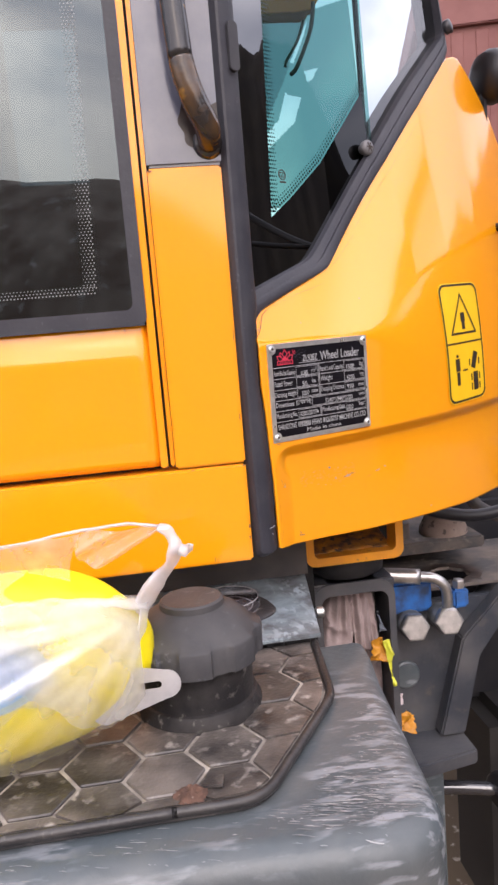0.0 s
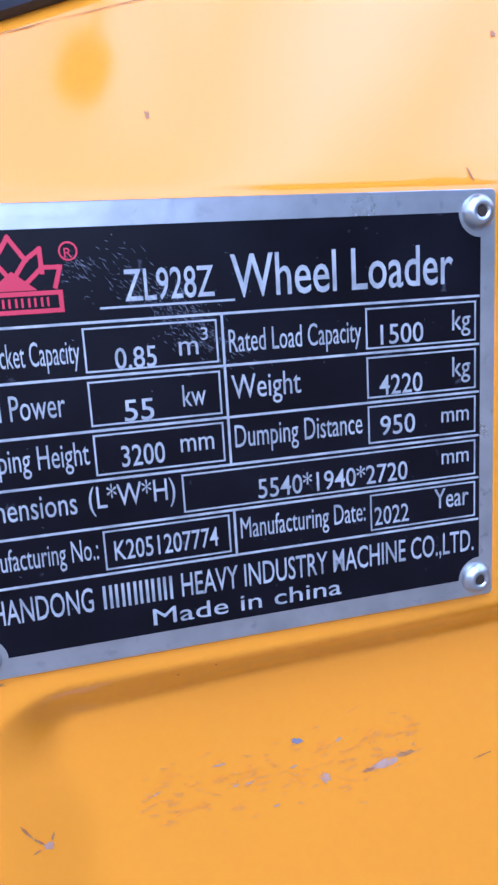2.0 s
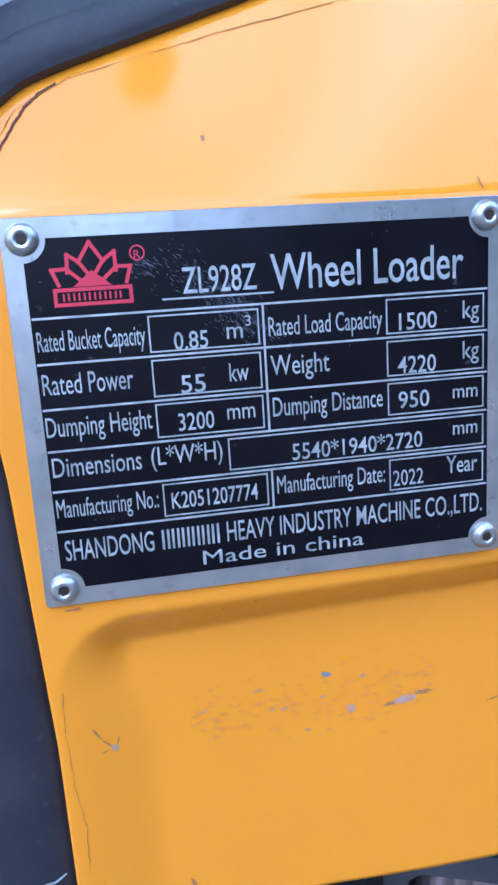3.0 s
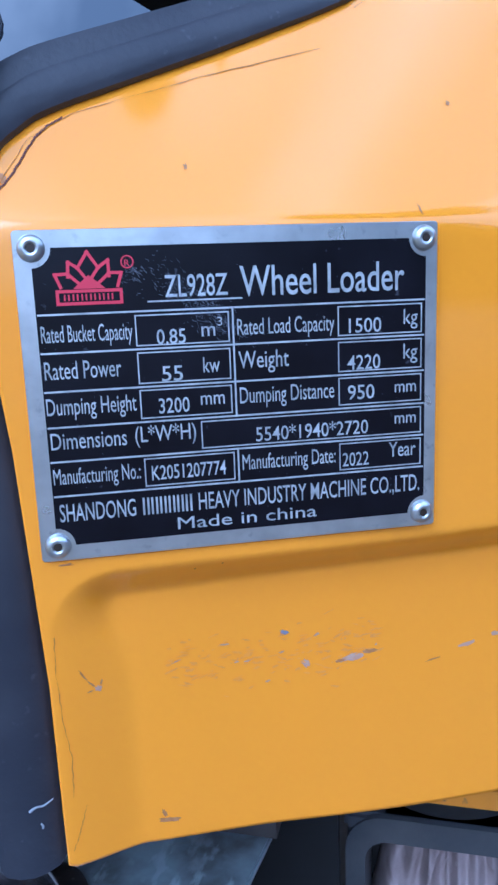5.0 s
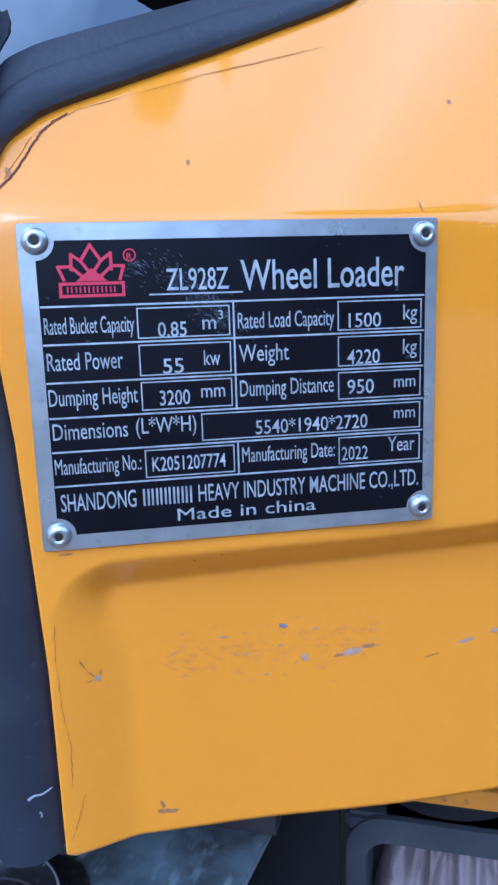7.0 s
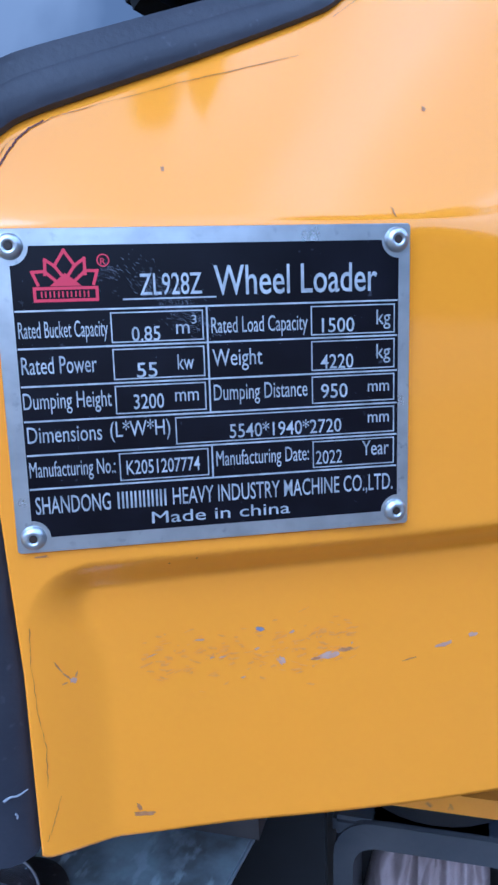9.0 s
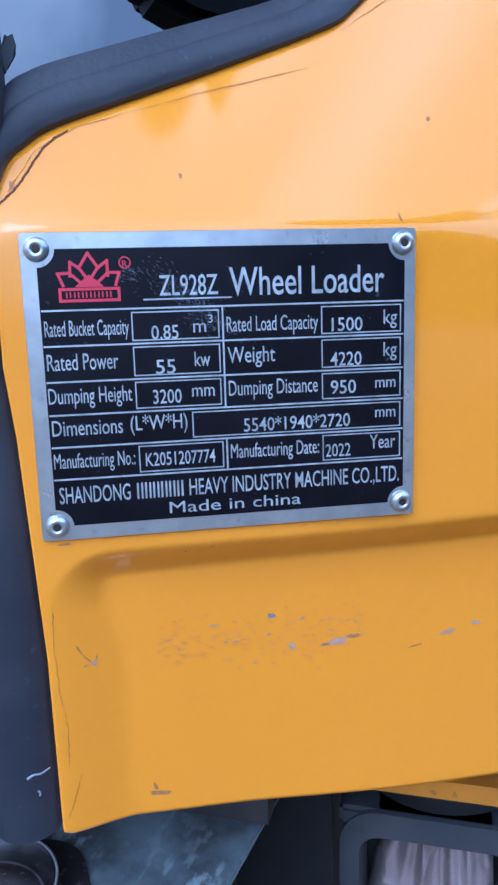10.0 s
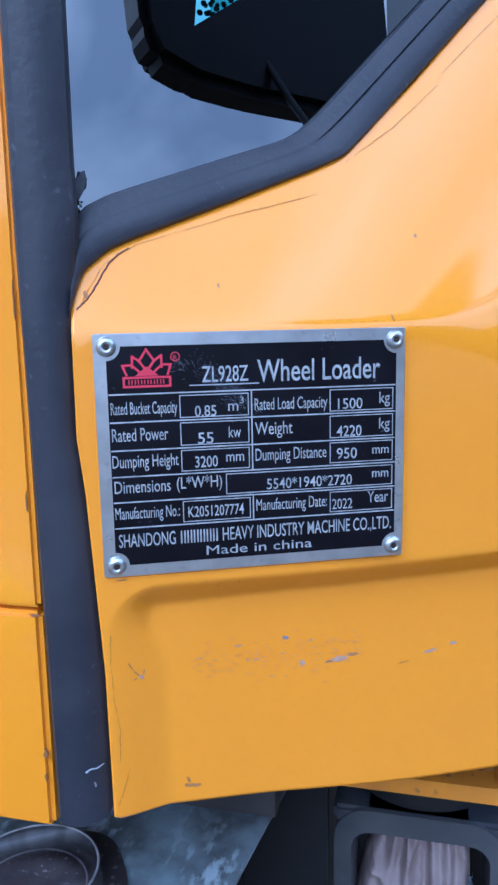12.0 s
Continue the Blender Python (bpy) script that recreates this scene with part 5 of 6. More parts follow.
for x0, x1, y0, y1 in ((-34.8, -3.6, 16.81, 27), (-34.8, -3.6, 4.33, 14.82), (-34.8, -3.6, -7.44, 2.34), (34.2, 65, 16.81, 27), (34.2, 65, 4.33, 14.82),
                       (34.2, 65, -7.44, 2.34), (-14.8, 65, -19.14, -9.55), (-34.8, -3.6, -30.92, -21.08), (34.2, 65, -30.92, -21.08)):
    cell(x0 * MM, x1 * MM, y0 * MM, y1 * MM)
for text, x0, x1, base, high, bold in (
        ("Wheel Loader", 0.6, 58.4, 31.75, 9.8, 0.012), ("ZL928Z", -24.4, -3.6, 32.4, 7.0, 0.010),
        ("Rated Bucket Capacity", -64.8, -35.8, 19.31, 5.4, 0), ("0.85", -28, -18.4, 17.2, 4.8, 0.01), ("m", -13, -8.4, 19.12, 4.9, 0), ("3", -7.6, -5.9, 22.38, 2.9, 0),
        ("Rated Power", -64.8, -40.2, 7.41, 5.8, 0), ("55", -27, -20, 4.84, 5.0, 0.01), ("kw", -13, -7.4, 7, 5.2, 0),
        ("Dumping Height", -65.2, -36, -4.37, 5.6, 0), ("3200", -28.6, -18.3, -5.91, 5.0, 0.01), ("mm", -14.4, -6.2, -3.99, 4.9, 0),
        ("Dimensions", -64.8, -40.0, -15.88, 5.6, 0), ("(L*W*H)", -37.2, -16.6, -15.31, 5.4, 0), ("5540*1940*2720", 4.2, 45, -17.99, 4.9, 0.006), ("mm", 55, 63, -15.31, 4.4, 0),
        ("Manufacturing No.:", -65.0, -36.2, -27.77, 5.4, 0), ("K2051207774", -32.4, -6.8, -28.75, 4.9, 0.008),
        ("Rated Load Capacity", -0.9, 33, 18.92, 5.4, 0), ("1500", 38.2, 50, 17.77, 4.9, 0.006), ("kg", 58.2, 63.4, 19.89, 5.2, 0),
        ("Weight", -0.9, 16.6, 7.62, 5.8, 0), ("4220", 37.6, 49.6, 4.95, 5.0, 0.006), ("kg", 58.2, 63.4, 7.83, 5.2, 0),
        ("Dumping Distance", -0.9, 32.6, -4.37, 5.6, 0), ("950", 37.6, 47.4, -5.53, 5.0, 0.008), ("mm", 55, 63, -3.99, 4.4, 0),
        ("Manufacturing Date:", -0.9, 32.8, -27.77, 5.4, 0), ("2022", 35.4, 45.2, -29.54, 4.9, 0), ("Year", 52.8, 63, -27.38, 5.4, 0.004),
        ("SHANDONG", -64.0, -38.6, -40.8, 6.1, 0.006), ("HEAVY INDUSTRY MACHINE CO.,LTD.", -16.9, 64.6, -40.7, 6.1, 0.004),
        ("Made in china", -24.6, 25.4, -47.1, 4.3, 0.0)):
    letters(text, x0 * MM, x1 * MM, base * MM, high * MM, PLATE_LINE, plate, 0.00014, bold=bold * 0.5)
rule(-30.2 * MM, 1.2 * MM, 30.9 * MM, 31.4 * MM)
for i in range(6):   # the maker's name, as plain upright bars
    for k in (0.0, 1.55):
        rule((-36.2 + i * 2.95 + k) * MM, (-35.5 + i * 2.95 + k) * MM, -40.8 * MM, -34.8 * MM)


rnd_mark = random.Random(5)
verts, faces = [], []
for i in range(620):   # rubbed haze of fine slanting scratches, most of it round the model name
    near = i < 540
    f = rnd_mark.gauss(0, 1.0)
    x = -13 + 6.5 * f + rnd_mark.gauss(0, 2.4) if near else rnd_mark.uniform(-64, 64)
    y = 29 - 5.5 * f + rnd_mark.gauss(0, 3.4) if near else rnd_mark.uniform(-47, 46)
    if i % 9 == 0:
        x, y = rnd_mark.gauss(-34, 1.6), rnd_mark.gauss(40, 2.2)
    if abs(x) > 58 and abs(y) > 41 or abs(x) > 64 or y > 48:
        continue
    a, length, w = rnd_mark.gauss(-0.75, 0.3), rnd_mark.uniform(0.3, 2.2 if near else 0.8), rnd_mark.uniform(0.02, 0.075)
    c, s_ = math.cos(a), math.sin(a)
    n0 = len(verts)
    verts += [((x + p * c - q * s_) * MM, (y + p * s_ + q * c) * MM, LINE + 0.00003) for p, q in ((-length / 2, 0), (0, -w), (length / 2, 0), (0, w))]
    faces.append((n0, n0 + 1, n0 + 2, n0 + 3))
me = bpy.data.meshes.new("enamel_wear")
me.from_pydata(verts, [], faces)
me.materials.append(mat("scratched_enamel", (0.22, 0.23, 0.28), 0.5))
scratches = new("enamel_wear", me)
scratches.parent = plate
tagged(scratches, kind="stuff")


# the maker's mark: a plain five-petalled crown over a bar
def stroke(pts, w, closed=False):
    bm = bmesh.new()
    ps = [Vector((x * MM, y * MM)) for x, y in pts]
    pairs = list(zip(ps, ps[1:] + (ps[:1] if closed else [])))[:len(ps) if closed else len(ps) - 1]
    for k, (a, b) in enumerate(pairs):
        d = (b - a).normalized() * w * MM * 0.5
        s = Vector((-d.y, d.x))
        bm.faces.new([bm.verts.new((*p, LINE + 0.000004 * k)) for p in (a - d - s, b + d - s, b + d + s, a - d + s)])
    return bm


for k, pts in enumerate(([(-57.4, 36.6), (-59.0, 40.6), (-54.8, 40.8)], [(-54.9, 39.8), (-54.6, 44.4), (-51.8, 42.6)], [(-51.8, 42.4), (-48.5, 47.4), (-45.2, 42.4)],
                         [(-45.2, 42.6), (-42.1, 44.7), (-42.0, 39.8)], [(-42.1, 40.8), (-38.1, 40.7), (-39.4, 36.6)], [(-51.8, 42.6), (-48.5, 38.0), (-45.2, 42.6)],
                         [(-54.8, 40.6), (-50.4, 36.6)], [(-42.1, 40.6), (-46.6, 36.6)])):
    bm = stroke(pts, 1.0)
    bmesh.ops.translate(bm, vec=(0, 0, k * 0.000012), verts=bm.verts)
    part("mark", bm, LOGO_RED, plate)
bm = bmesh.new()
bm.faces.new([bm.verts.new((x * MM, y * MM, LINE - 0.00002)) for x, y in ((-53.6, 36.0), (-51.0, 38.2), (-48.5, 40.2), (-46.0, 38.2), (-43.4, 36.0))])
part("mark", bm, LOGO_RED, plate)
part("mark", stroke([(-58.6, 31.4), (-38.5, 31.4), (-38.5, 35.3), (-58.6, 35.3)], 1.0, True), LOGO_RED, plate)
for i in range(6):
    for k in (0.0, 1.3):
        part("mark", stroke([(-56.4 + i * 2.75 + k, 32.6), (-56.4 + i * 2.75 + k, 34.1)], 0.5), LOGO_RED, plate)
bm = ring([(-36.0 * MM + 0.0021 * math.cos(i * math.pi / 12), 44.0 * MM + 0.0021 * math.sin(i * math.pi / 12)) for i in range(24)],
          [(-36.0 * MM + 0.0017 * math.cos(i * math.pi / 12), 44.0 * MM + 0.0017 * math.sin(i * math.pi / 12)) for i in range(24)], 0.0001, LINE)
part("mark", bm, LOGO_RED, plate)
letters("R", -36.9 * MM, -35.2 * MM, 42.6 * MM, 2.1 * MM, LOGO_RED, plate, 0.00014)

# ---- warning sticker ----
sticker = thing("warning_sticker", "yellow warning sticker with a black triangle and clearance signs", "sticker")


def stuck(x, y, off=0.0012):
    """A point of the sticker, laid on the corner panel: x to the right, y up, in metres from its middle."""
    px, pz = 0.286 + x * 1.13, 1.430 + y * 0.95 + 0.02 * x
    return (px, corner_y(px, pz) - off, pz)


def fine(outline):
    """The outline with its long sides cut into short ones."""
    pts = []
    for (x0, y0), (x1, y1) in zip(outline, outline[1:] + outline[:1]):
        k = max(1, int(math.hypot(x1 - x0, y1 - y0) / 0.006))
        pts += [(x0 + (x1 - x0) * i / k, y0 + (y1 - y0) * i / k) for i in range(k)]
    return pts


def patch(name, outline, off, material, label=""):
    bm = bmesh.new()
    outline = fine(outline)
    cx, cy = sum(p[0] for p in outline) / len(outline), sum(p[1] for p in outline) / len(outline)
    rows = [[bm.verts.new(stuck(cx + (x - cx) * f / 12, cy + (y - cy) * f / 12, off)) for x, y in outline] for f in range(12, 0, -1)]
    k = len(outline)
    for lo, hi in zip(rows, rows[1:]):
        for i in range(k):
            bm.faces.new((lo[i], lo[(i + 1) % k], hi[(i + 1) % k], hi[i]))
    bm.faces.new(rows[-1])
    part(name, bm, material, sticker, label, smooth=True)


def rim(name, outer, inner, off):
    bm = bmesh.new()
    a, b = [], []
    for (o0, i0), (o1, i1) in zip(zip(outer, inner), zip(outer[1:] + outer[:1], inner[1:] + inner[:1])):
        n = max(1, int(math.hypot(o1[0] - o0[0], o1[1] - o0[1]) / 0.006))
        for s_ in range(n):
            f = s_ / n
            a.append(bm.verts.new(stuck(o0[0] + (o1[0] - o0[0]) * f, o0[1] + (o1[1] - o0[1]) * f, off)))
            b.append(bm.verts.new(stuck(i0[0] + (i1[0] - i0[0]) * f, i0[1] + (i1[1] - i0[1]) * f, off)))
    for i in range(len(a)):
        k = (i + 1) % len(a)
        bm.faces.new((a[i], a[k], b[k], b[i]))
    part(name, bm, INK, sticker)


patch("sheet", rounded(-0.046, 0.046, -0.086, 0.086, 0.014), 0.0012, STICK_YELLOW, "yellow vinyl")
rim("border", rounded(-0.0445, 0.0445, -0.0845, 0.0845, 0.013), rounded(-0.0415, 0.0415, -0.0815, 0.0815, 0.011), 0.0017)
patch("divider", [(-0.042, -0.0012), (0.042, -0.0012), (0.042, 0.0012), (-0.042, 0.0012)], 0.0017, INK)
rim("triangle", [(-0.031, 0.012), (0.031, 0.012), (0.0, 0.072)], [(-0.026, 0.015), (0.026, 0.015), (0.0, 0.066)], 0.0017)
for x0, x1, y0, y1 in ((-0.0050, 0.0050, 0.030, 0.043), (-0.0035, 0.0035, 0.019, 0.030), (-0.027, -0.017, -0.040, -0.022), (-0.0255, -0.0185, -0.060, -0.041),
                       (-0.0245, -0.0195, -0.020, -0.016), (-0.011, 0.001, -0.041, -0.0385), (0.014, 0.026, -0.072, -0.045)):
    patch("sign_bar", [(x0, y0), (x1, y0), (x1, y1), (x0, y1)], 0.0017, INK)
patch("sign_bar", [(0.009, -0.037), (0.019, -0.041), (0.028, -0.018), (0.018, -0.014)], 0.0017, INK)
for x, y in ((0.0095, -0.066), (0.0095, -0.052), (0.030, -0.066), (0.030, -0.052), (0.006, -0.030), (0.030, -0.030)):
    patch("sign_bar", [(x - 0.0015, y - 0.005), (x + 0.0015, y - 0.005), (x + 0.0015, y + 0.005), (x - 0.0015, y + 0.005)], 0.0017, INK)

# ---- rear-view mirror, out in front of the corner ----
mirror = thing("rear_view_mirror", "black rounded rear-view mirror on a bent tube stalk", "mirror")
part("stalk", pipe([(0.475, 0.30, 1.60), (0.45, 0.02, 1.60), (0.44, -0.16, 1.66), (0.48, -0.34, 1.80), (0.52, -0.44, 1.89)], 0.0065, 12), HOUSING, mirror, smooth=True)
part("stalk", pipe([(0.44, -0.16, 1.66), (0.40, -0.34, 1.74), (0.38, -0.46, 1.92)], 0.005, 10), HOUSING, mirror, smooth=True)
out = [(-0.203, 0.14), (-0.200, 0.062), (-0.185, 0.025), (-0.13, 0.006), (-0.05, 0.0), (0.10, 0.0), (0.185, 0.012), (0.206, 0.05), (0.206, 0.185), (0.190, 0.228), (0.160, 0.252), (0.125, 0.238), (0.06, 0.190), (-0.14, 0.180), (-0.185, 0.165)]
part("housing", slab(out, -0.03, 0.03, 0.012), HOUSING, mirror, "black mirror housing", at=pose(0.405, -0.475, 1.854, 90, 0, 0))

# ---- turn lamp beside the corner ----
lamp = thing("marker_lamp", "black round marker lamp with an amber lens", "lamp", pose(0.512, 0.172, 1.837, 0, 0, -14))
part("case", lathe([(0.018, -0.022), (0.034, -0.015), (0.041, -0.002), (0.042, 0.010), (0.040, 0.012)], 36), HOUSING, lamp, smooth=True, sharp=50, at=pose(0, 0, 0, 0, 90, 0))
part("lens", lathe([(0.039, 0.012), (0.039, 0.026), (0.032, 0.040), (0.018, 0.047), (0.004, 0.049)], 36), mat("amber_lens", (0.80, 0.28, 0.02), 0.15), lamp, "amber lens", smooth=True, at=pose(0, 0, 0, 0, 90, 0))
part("bracket", box(-0.018, -0.008, -0.006, 0.006, -0.10, -0.025, 0.002), HOUSING, lamp)

# ---- rag in the guard box ----
def pleats(a, z, seed):
    """Folds of the rag: pleats that fan out from where it is tucked in, and creases across them."""
    turn = math.atan2(a - 0.168, 1.16 - z)
    p = Vector((a * 30, seed, z * 24))
    p += 0.7 * Vector((noise.noise(p * 0.8), 0, noise.noise(p * 0.8 + Vector((7, 0, 0)))))
    ridge = (1 - abs(noise.noise(p * 1.1))) ** 4
    return 0.0030 * math.sin(turn * 62 + seed) * step((z - 0.93) / 0.10) - 0.010 * ridge + 0.0035 * noise.noise(p * 2.2) + 0.0006 * noise.noise(p * 9)


def rag_lump(u, v):
    z = 0.845 + 0.223 * v
    left, right = follow([(0.84, 0.1165), (0.98, 0.1185), (1.015, 0.1260), (1.045, 0.1390), (1.07, 0.148)], z), follow([(0.84, 0.192), (0.93, 0.186), (0.985, 0.178), (1.07, 0.180)], z)
    a = left + (right - left) * u
    return (a, 0.282 - 0.042 * math.sqrt(max(0.0, 1 - (2 * u - 1) ** 4)) * (0.75 + 0.25 * math.sin(math.pi * v)) + pleats(a, z, 1.0) + 0.012 * v, z)


def rag_flap(u, v):
    z = 0.972 + 0.006 * u + (1.068 - 0.972) * v
    a = 0.1735 + 0.0385 * u - 0.004 * u * v
    return (a, 0.240 + 0.012 * v + 0.006 * (2 * u - 1) ** 2 + 0.0032 * math.sin(u * 19 + 1.2 * v) + 0.4 * pleats(a, z, 3.0), z)


def rag_tuck(u, v):
    a, z = 0.158 + 0.064 * u, 0.835 + 0.140 * v
    return (a, 0.287 - 0.024 * math.sqrt(max(0.0, 1 - (2 * u - 1) ** 2)) * math.sin(math.pi * (0.12 + 0.8 * v)) + pleats(a, z, 5.0), z)


rag = thing("rag", "crumpled dusty-pink rag stuffed into the guard box", "rag", SIDE)
part("lump", sheet(70, 150, rag_lump, (0, 0.004, 0)), CLOTH, rag, smooth=True)
part("flap", sheet(44, 80, rag_flap, (0, 0.003, 0)), CLOTH, rag, "hanging flap of the rag", smooth=True)
part("tuck", sheet(50, 90, rag_tuck, (0, 0.004, 0)), CLOTH, rag, smooth=True)


def scrap(name, label, material, m, sx, sy, seed):
    def place(u, v):
        x, y = (u - 0.5) * sx, (v - 0.5) * sy
        n = noise.noise(Vector((x * 60, y * 60, seed))) + 0.5 * noise.noise(Vector((x * 160, y * 160, seed)))
        return (x * (0.75 + 0.4 * math.sin(math.pi * v + seed)) + 0.2 * sx * n, y, 0.5 * sx * n)
    ob = tagged(part(name, crumple(sheet(20, 20, place, (0, 0, 0.0012)), 0.0035, 70, seed), material, smooth=True), label, "plastic scrap", group="scraps by the guard box")
    ob.matrix_basis = SIDE @ m
    return ob


scrap("plastic_scrap", "crumpled orange plastic scrap hanging by the rag", SCRAP_ORANGE, pose(0.204, 0.222, 0.982, 80, 10, 5), 0.026, 0.036, 1)
scrap("plastic_scrap", "thin lime plastic strip hanging by the rag", SCRAP_LIME, pose(0.2175, 0.214, 0.962, 85, -6, 0), 0.013, 0.072, 4)
scrap("plastic_scrap", "torn orange plastic scrap on the foot plate", SCRAP_ORANGE, pose(0.260, 0.288, 0.820, 60, 35, 5), 0.040, 0.028, 7)

scrap("cloth_scrap", "small grey-blue cloth scrap beside the rag", mat("grey_blue_cloth", (0.16, 0.18, 0.22), 0.85, scale=60, bump=0.3), pose(0.2125, 0.236, 1.020, 85, -8, 0), 0.016, 0.034, 9)

scrap("cloth_scrap", "pale pink cloth scrap below the guard box", mat("pale_pink_cloth", (0.55, 0.47, 0.48), 0.9, second=(0.40, 0.33, 0.33), scale=50, bump=0.3), pose(0.236, 0.262, 0.858, 80, 12, 5), 0.024, 0.048, 12)

# ---- shopping bag with a yellow pack, on the mat ----
BAG = SIDE @ pose(-0.235, -0.195, 1.1405)


def lean(x):
    """The left end of the packet lies further out."""
    return -0.30 * max(0.0, 0.03 - x)


def pack_skin(x, z, off):
    """How far out the packet bulges at x, z, from its middle."""
    q = 1 - (x / 0.120) ** 2 - ((z - 0.078) / 0.080) ** 2
    return -(0.057 * math.sqrt(max(0.0, q)) + off) + lean(x)


def pack_place(u, v):
    a, b = 2 * math.pi * u, math.pi * (v - 0.5)
    d = Vector((math.cos(b) * math.cos(a), math.cos(b) * math.sin(a), math.sin(b)))
    k = 1 + 0.03 * noise.noise(d * 2.2) + 0.012 * noise.noise(d * 6)
    return (0.117 * k * d.x, 0.057 * k * d.y + lean(0.117 * k * d.x), max(0.0005, 0.078 + 0.078 * k * d.z))


pack = thing("yellow_pack", "bright yellow packet with a light blue print", "packet", BAG)
bm = sheet(56, 32, pack_place)
bmesh.ops.remove_doubles(bm, verts=bm.verts, dist=1e-5)
part("body", bm, PACK_YELLOW, pack, smooth=True)


for k, tone in enumerate(((0.45, 0.62, 0.55), (0.20, 0.50, 0.85), (0.10, 0.42, 0.95))):
    def print_place(u, v):
        t_ = 2 * math.pi * u
        x, z = -0.004 + (0.042 - 0.009 * k) * v * math.cos(t_), 0.092 + (0.027 - 0.006 * k) * v * math.sin(t_)
        return (x, pack_skin(x, z, 0.003 + 0.0006 * k), z)

    part("print", sheet(28, 6, print_place), mat("light_blue_print", tone, 0.4, scale=40), pack, "light blue print", smooth=True)

bag = thing("plastic_bag", "thin milky shopping bag round a yellow packet", "plastic bag", BAG)
KNOT = (0.116, 0.123)


def folds(x, z):
    """Creases that run out from the knot."""
    a = math.atan2(z - KNOT[1], KNOT[0] - x)
    r = math.hypot(x - KNOT[0], z - KNOT[1])
    return min(0.006, 0.05 * r) * (math.sin(a * 17 + 1.5 * math.sin(a * 5)) + 0.5 * math.sin(a * 41)) + 0.003 * noise.noise(Vector((x * 40, 2.0, z * 40)))


def film_front(u, v):
    right = follow([(0.0, 0.067), (0.12, 0.074), (0.35, 0.090), (0.7, 0.106), (1.0, 0.118)], v)
    x = -0.16 + (right + 0.16) * u
    top, low = follow([(-0.16, 0.152), (0.02, 0.145), (0.118, 0.125)], x), 0.002 + 0.022 * step((x + 0.03) / 0.10)
    z = low + (top - low) * v
    return (x, pack_skin(x, z, 0.0165) + folds(x, z) * 0.4, z)


part("film", sheet(80, 60, film_front), FILM, bag, smooth=True)


def film_over(u, v):
    """A second layer of film, from the gathered top down over the packet."""
    x = -0.16 + 0.268 * u
    top = follow([(-0.16, 0.153), (0.02, 0.146), (0.118, 0.125)], x)
    low = 0.066 + 0.010 * math.sin(x * 70) + 0.012 * noise.noise(Vector((x * 50, 0, 1))) - 0.03 * step((x - 0.03) / 0.07)
    z = low + (top - low) * v
    return (x, pack_skin(x, z, 0.0225) + folds(x, z) * 0.4, z)


part("film", sheet(80, 40, film_over), FILM_WHITE, bag, smooth=True)


def film_back(u, v):
    x = -0.16 + 0.228 * u - 0.012 * math.sin(math.pi * v)
    z = 0.11 + (follow([(-0.16, 0.166), (0.0, 0.181), (0.068, 0.184)], x) - 0.11) * v
    return (x, -0.012 + 0.010 * noise.noise(Vector((x * 30, 5.0, z * 30))), z)


part("film", sheet(40, 16, film_back), FILM, bag, smooth=True)


def film_top(u, v):
    """Film drawn back over the top of the packet."""
    x = -0.16 + (0.196 + 0.012 * math.sin(9 * v) - 0.03 * v) * u
    y = -0.062 + 0.056 * v
    q = 1 - (x / 0.120) ** 2 - (y / 0.062) ** 2
    return (x, y + lean(x), 0.081 + 0.081 * math.sqrt(max(0.0, q)) + 0.003 * noise.noise(Vector((x * 45, y * 45, 2.0))))


part("film", sheet(50, 20, film_top), FILM, bag, smooth=True)


def web(u, v):
    x0, z0 = 0.062 + 0.072 * u, 0.185 - 0.003 * u
    x1, z1 = 0.064 + 0.030 * u, 0.160 - 0.012 * u
    if u > 0.55:
        x1, z1 = x1 + (u - 0.55) / 0.45 * (0.134 - x1), z1 + (u - 0.55) / 0.45 * (0.181 - z1)
    return (x0 + (x1 - x0) * v, -0.012 + 0.006 * math.sin(u * 9 + v * 7), z0 + (z1 - z0) * v)


part("handle_web", sheet(24, 12, web), FILM, bag, smooth=True)
bm = pipe([(0.108, -0.024, 0.117), (0.121, -0.022, 0.133), (0.136, -0.020, 0.150), (0.1425, -0.020, 0.163), (0.1405, -0.018, 0.177), (0.131, -0.016, 0.1835)], 0.006, 20, 0.5,
          radii=[0.0105, 0.0088, 0.0066, 0.0068, 0.0056, 0.0038])
part("handle_loop", crumple(bm, 0.0028, 85, 3.0), FILM_THICK, bag, "twisted film handle", smooth=True)
part("handle_rim", crumple(pipe([(0.131, -0.016, 0.1835), (0.107, -0.014, 0.1875), (0.061, -0.012, 0.1855), (0.022, -0.012, 0.1805), (-0.05, -0.012, 0.176), (-0.16, -0.012, 0.166)], 0.0014, 8), 0.0008, 90), FILM_THICK, bag, smooth=True)
part("handle_knot", crumple(pipe([(0.141, -0.020, 0.163), (0.149, -0.021, 0.162), (0.154, -0.022, 0.164), (0.1575, -0.022, 0.163)], 0.004, 12, radii=[0.003, 0.0045, 0.0035, 0.0025]), 0.003, 190, 8.0), FILM_THICK, bag, smooth=True)
bm = pipe([(0.115, -0.026, 0.122), (0.085, -0.038, 0.131), (0.045, -0.041, 0.139), (0.0, -0.050, 0.144)], 0.004, 16, 0.5, radii=[0.0065, 0.0040, 0.0026, 0.0012])
part("top_fold", crumple(bm, 0.003, 80, 1.0), FILM, bag, "gathered film fold", smooth=True)
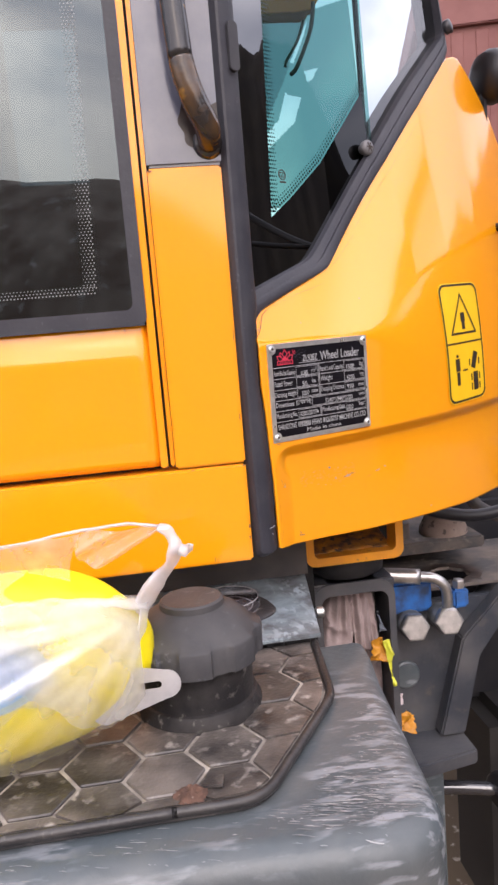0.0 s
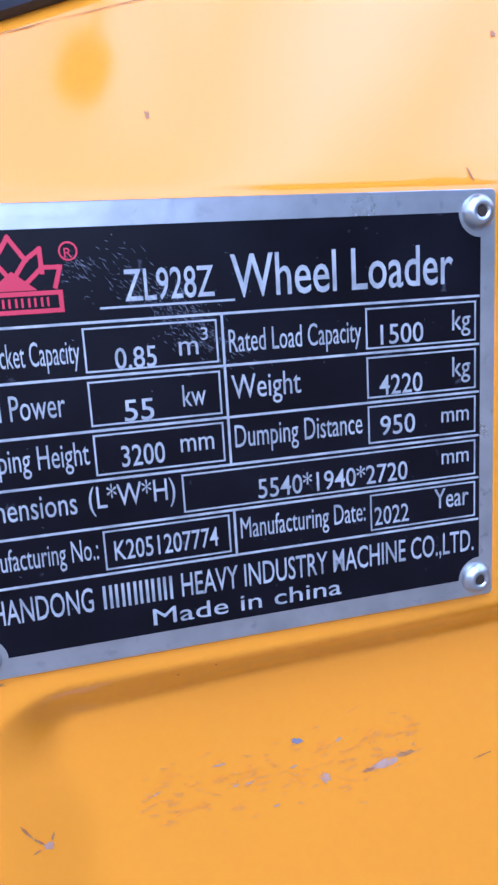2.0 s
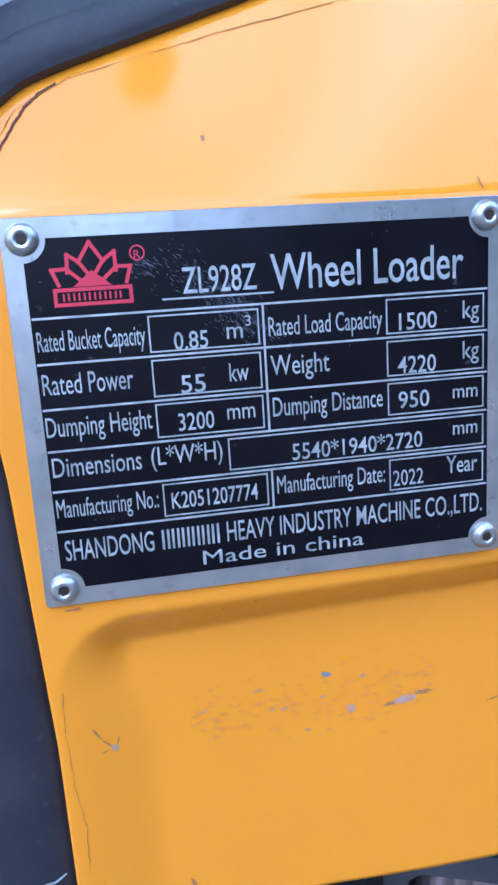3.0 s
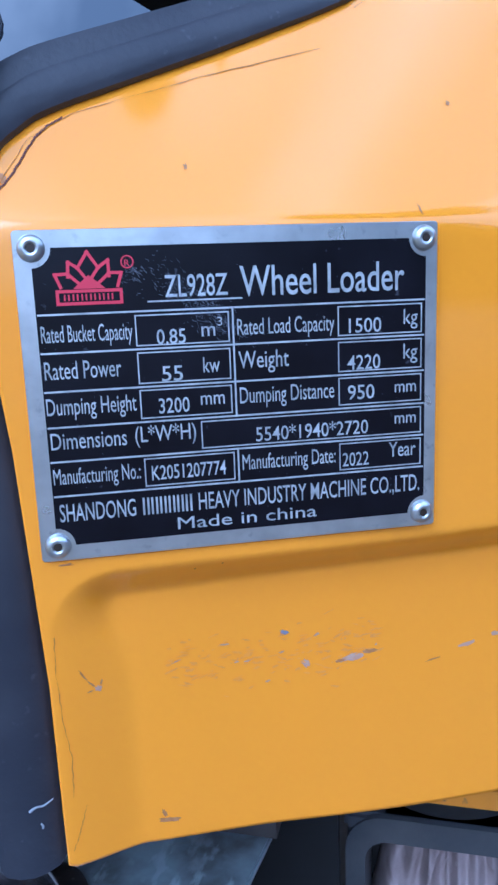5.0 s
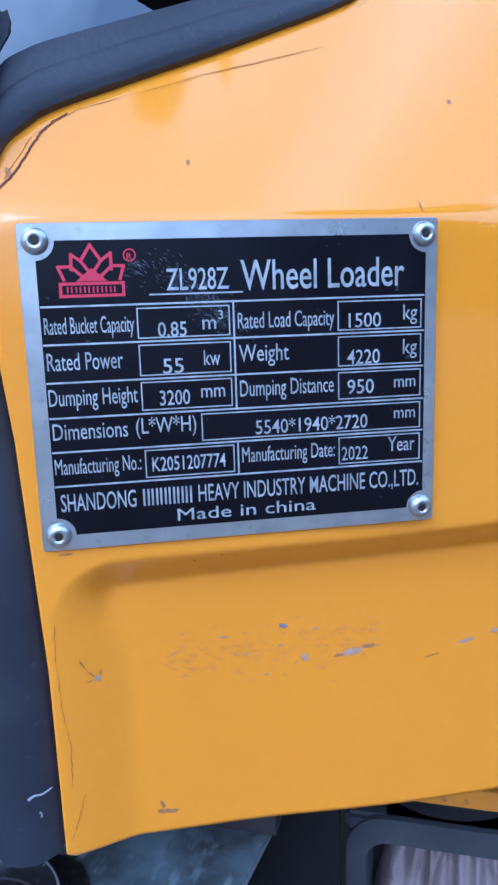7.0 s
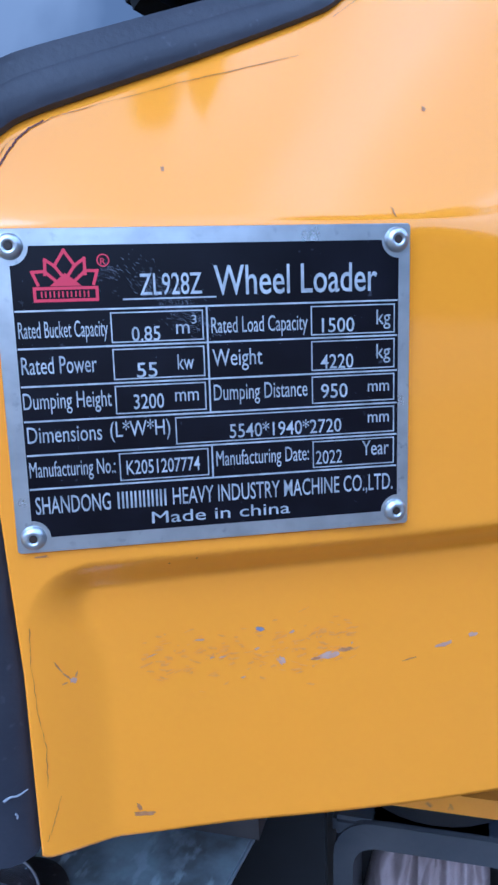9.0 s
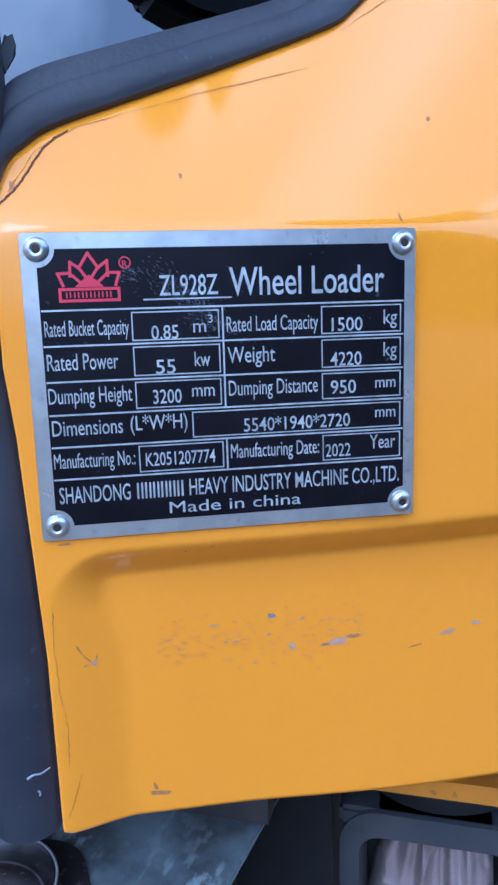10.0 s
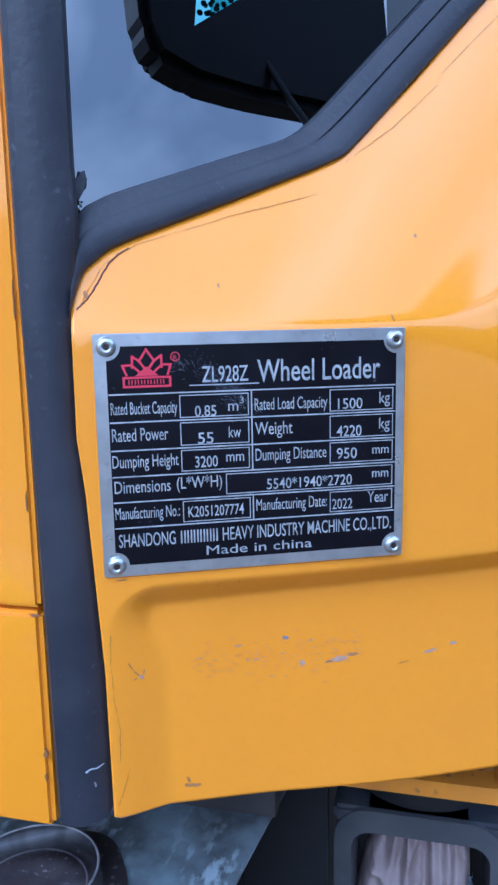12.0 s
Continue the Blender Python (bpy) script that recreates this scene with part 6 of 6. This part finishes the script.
bm = pipe([(0.114, -0.028, 0.121), (0.108, -0.036, 0.100), (0.098, -0.044, 0.070)], 0.004, 16, 0.4, radii=[0.0065, 0.0035, 0.0010])
part("hanging_edge", crumple(bm, 0.003, 90, 5.0), FILM, bag, "gathered film edge", smooth=True)
flap_out, flap_in = rounded(0.062, 0.137, 0.041, 0.066, 0.0122), rounded(0.103, 0.121, 0.051, 0.057, 0.0025)
for i, (x, z) in enumerate(flap_out):
    if x < 0.09:
        flap_out[i] = (x, z + (0.012 if z > 0.053 else -0.016))
part("handle_flap", ring(flap_out, flap_in, 0.030, 0.0306), FILM_THICK, bag, "flat film handle with a slot", at=pose(0, 0, 0, 90, 0, 0))

# ---- hexagon pads of the tread mat ----
def inside(x, y, margin):
    for (x0, y0), (x1, y1) in zip(inset, inset[1:] + inset[:1]):
        if x0 <= -0.94 and x1 <= -0.94:
            continue
        ex, ey = x1 - x0, y1 - y0
        if (ex * (y - y0) - ey * (x - x0)) / math.hypot(ex, ey) < margin:
            return False
    return math.hypot(x + 0.081, y + 0.156) > 0.030


R = 0.0335
bm = slab([((R - 0.0022) * math.cos(i * math.pi / 3), (R - 0.0022) * math.sin(i * math.pi / 3)) for i in range(6)], 0.0, 0.0030, 0.0010, 1)
pad_mesh = bpy.data.meshes.new("pad")
bm.to_mesh(pad_mesh)
bm.free()
pad_mesh.materials.append(RUBBER)
for c in range(-17, 5):
    for r in range(-4, 5):
        x, y = -0.067 + c * 1.5 * R, -0.236 + r * math.sqrt(3) * R + (0.0 if c % 2 == 0 else -math.sqrt(3) * R / 2)
        if inside(x, y, 0.0285):
            pad = new("pad", pad_mesh)
            pad.parent, pad.matrix_basis = tread, pose(x, y, 1.1362, random.uniform(-0.4, 0.4), random.uniform(-0.4, 0.4), 0)
        elif inside(x, y, -0.020):
            pts = []
            for i in range(6):
                q = Vector((x + (R - 0.0022) * math.cos(i * math.pi / 3), y + (R - 0.0022) * math.sin(i * math.pi / 3)))
                for (x0, y0), (x1, y1) in zip(inset, inset[1:] + inset[:1]):
                    e = Vector((x1 - x0, y1 - y0))
                    d = (e.x * (q.y - y0) - e.y * (q.x - x0)) / e.length
                    if d < 0.0005:
                        q += Vector((-e.y, e.x)).normalized() * (0.0005 - d)
                pts.append((q.x, q.y))
            bm = bmesh.new()
            lo, hi = [bm.verts.new((px, py, 1.1362)) for px, py in pts], [bm.verts.new((px, py, 1.1390)) for px, py in pts]
            bm.faces.new(hi)
            for i in range(6):
                bm.faces.new((lo[i], lo[(i + 1) % 6], hi[(i + 1) % 6], hi[i]))
            bmesh.ops.remove_doubles(bm, verts=bm.verts, dist=1e-4)
            part("pad", bm, RUBBER, tread)
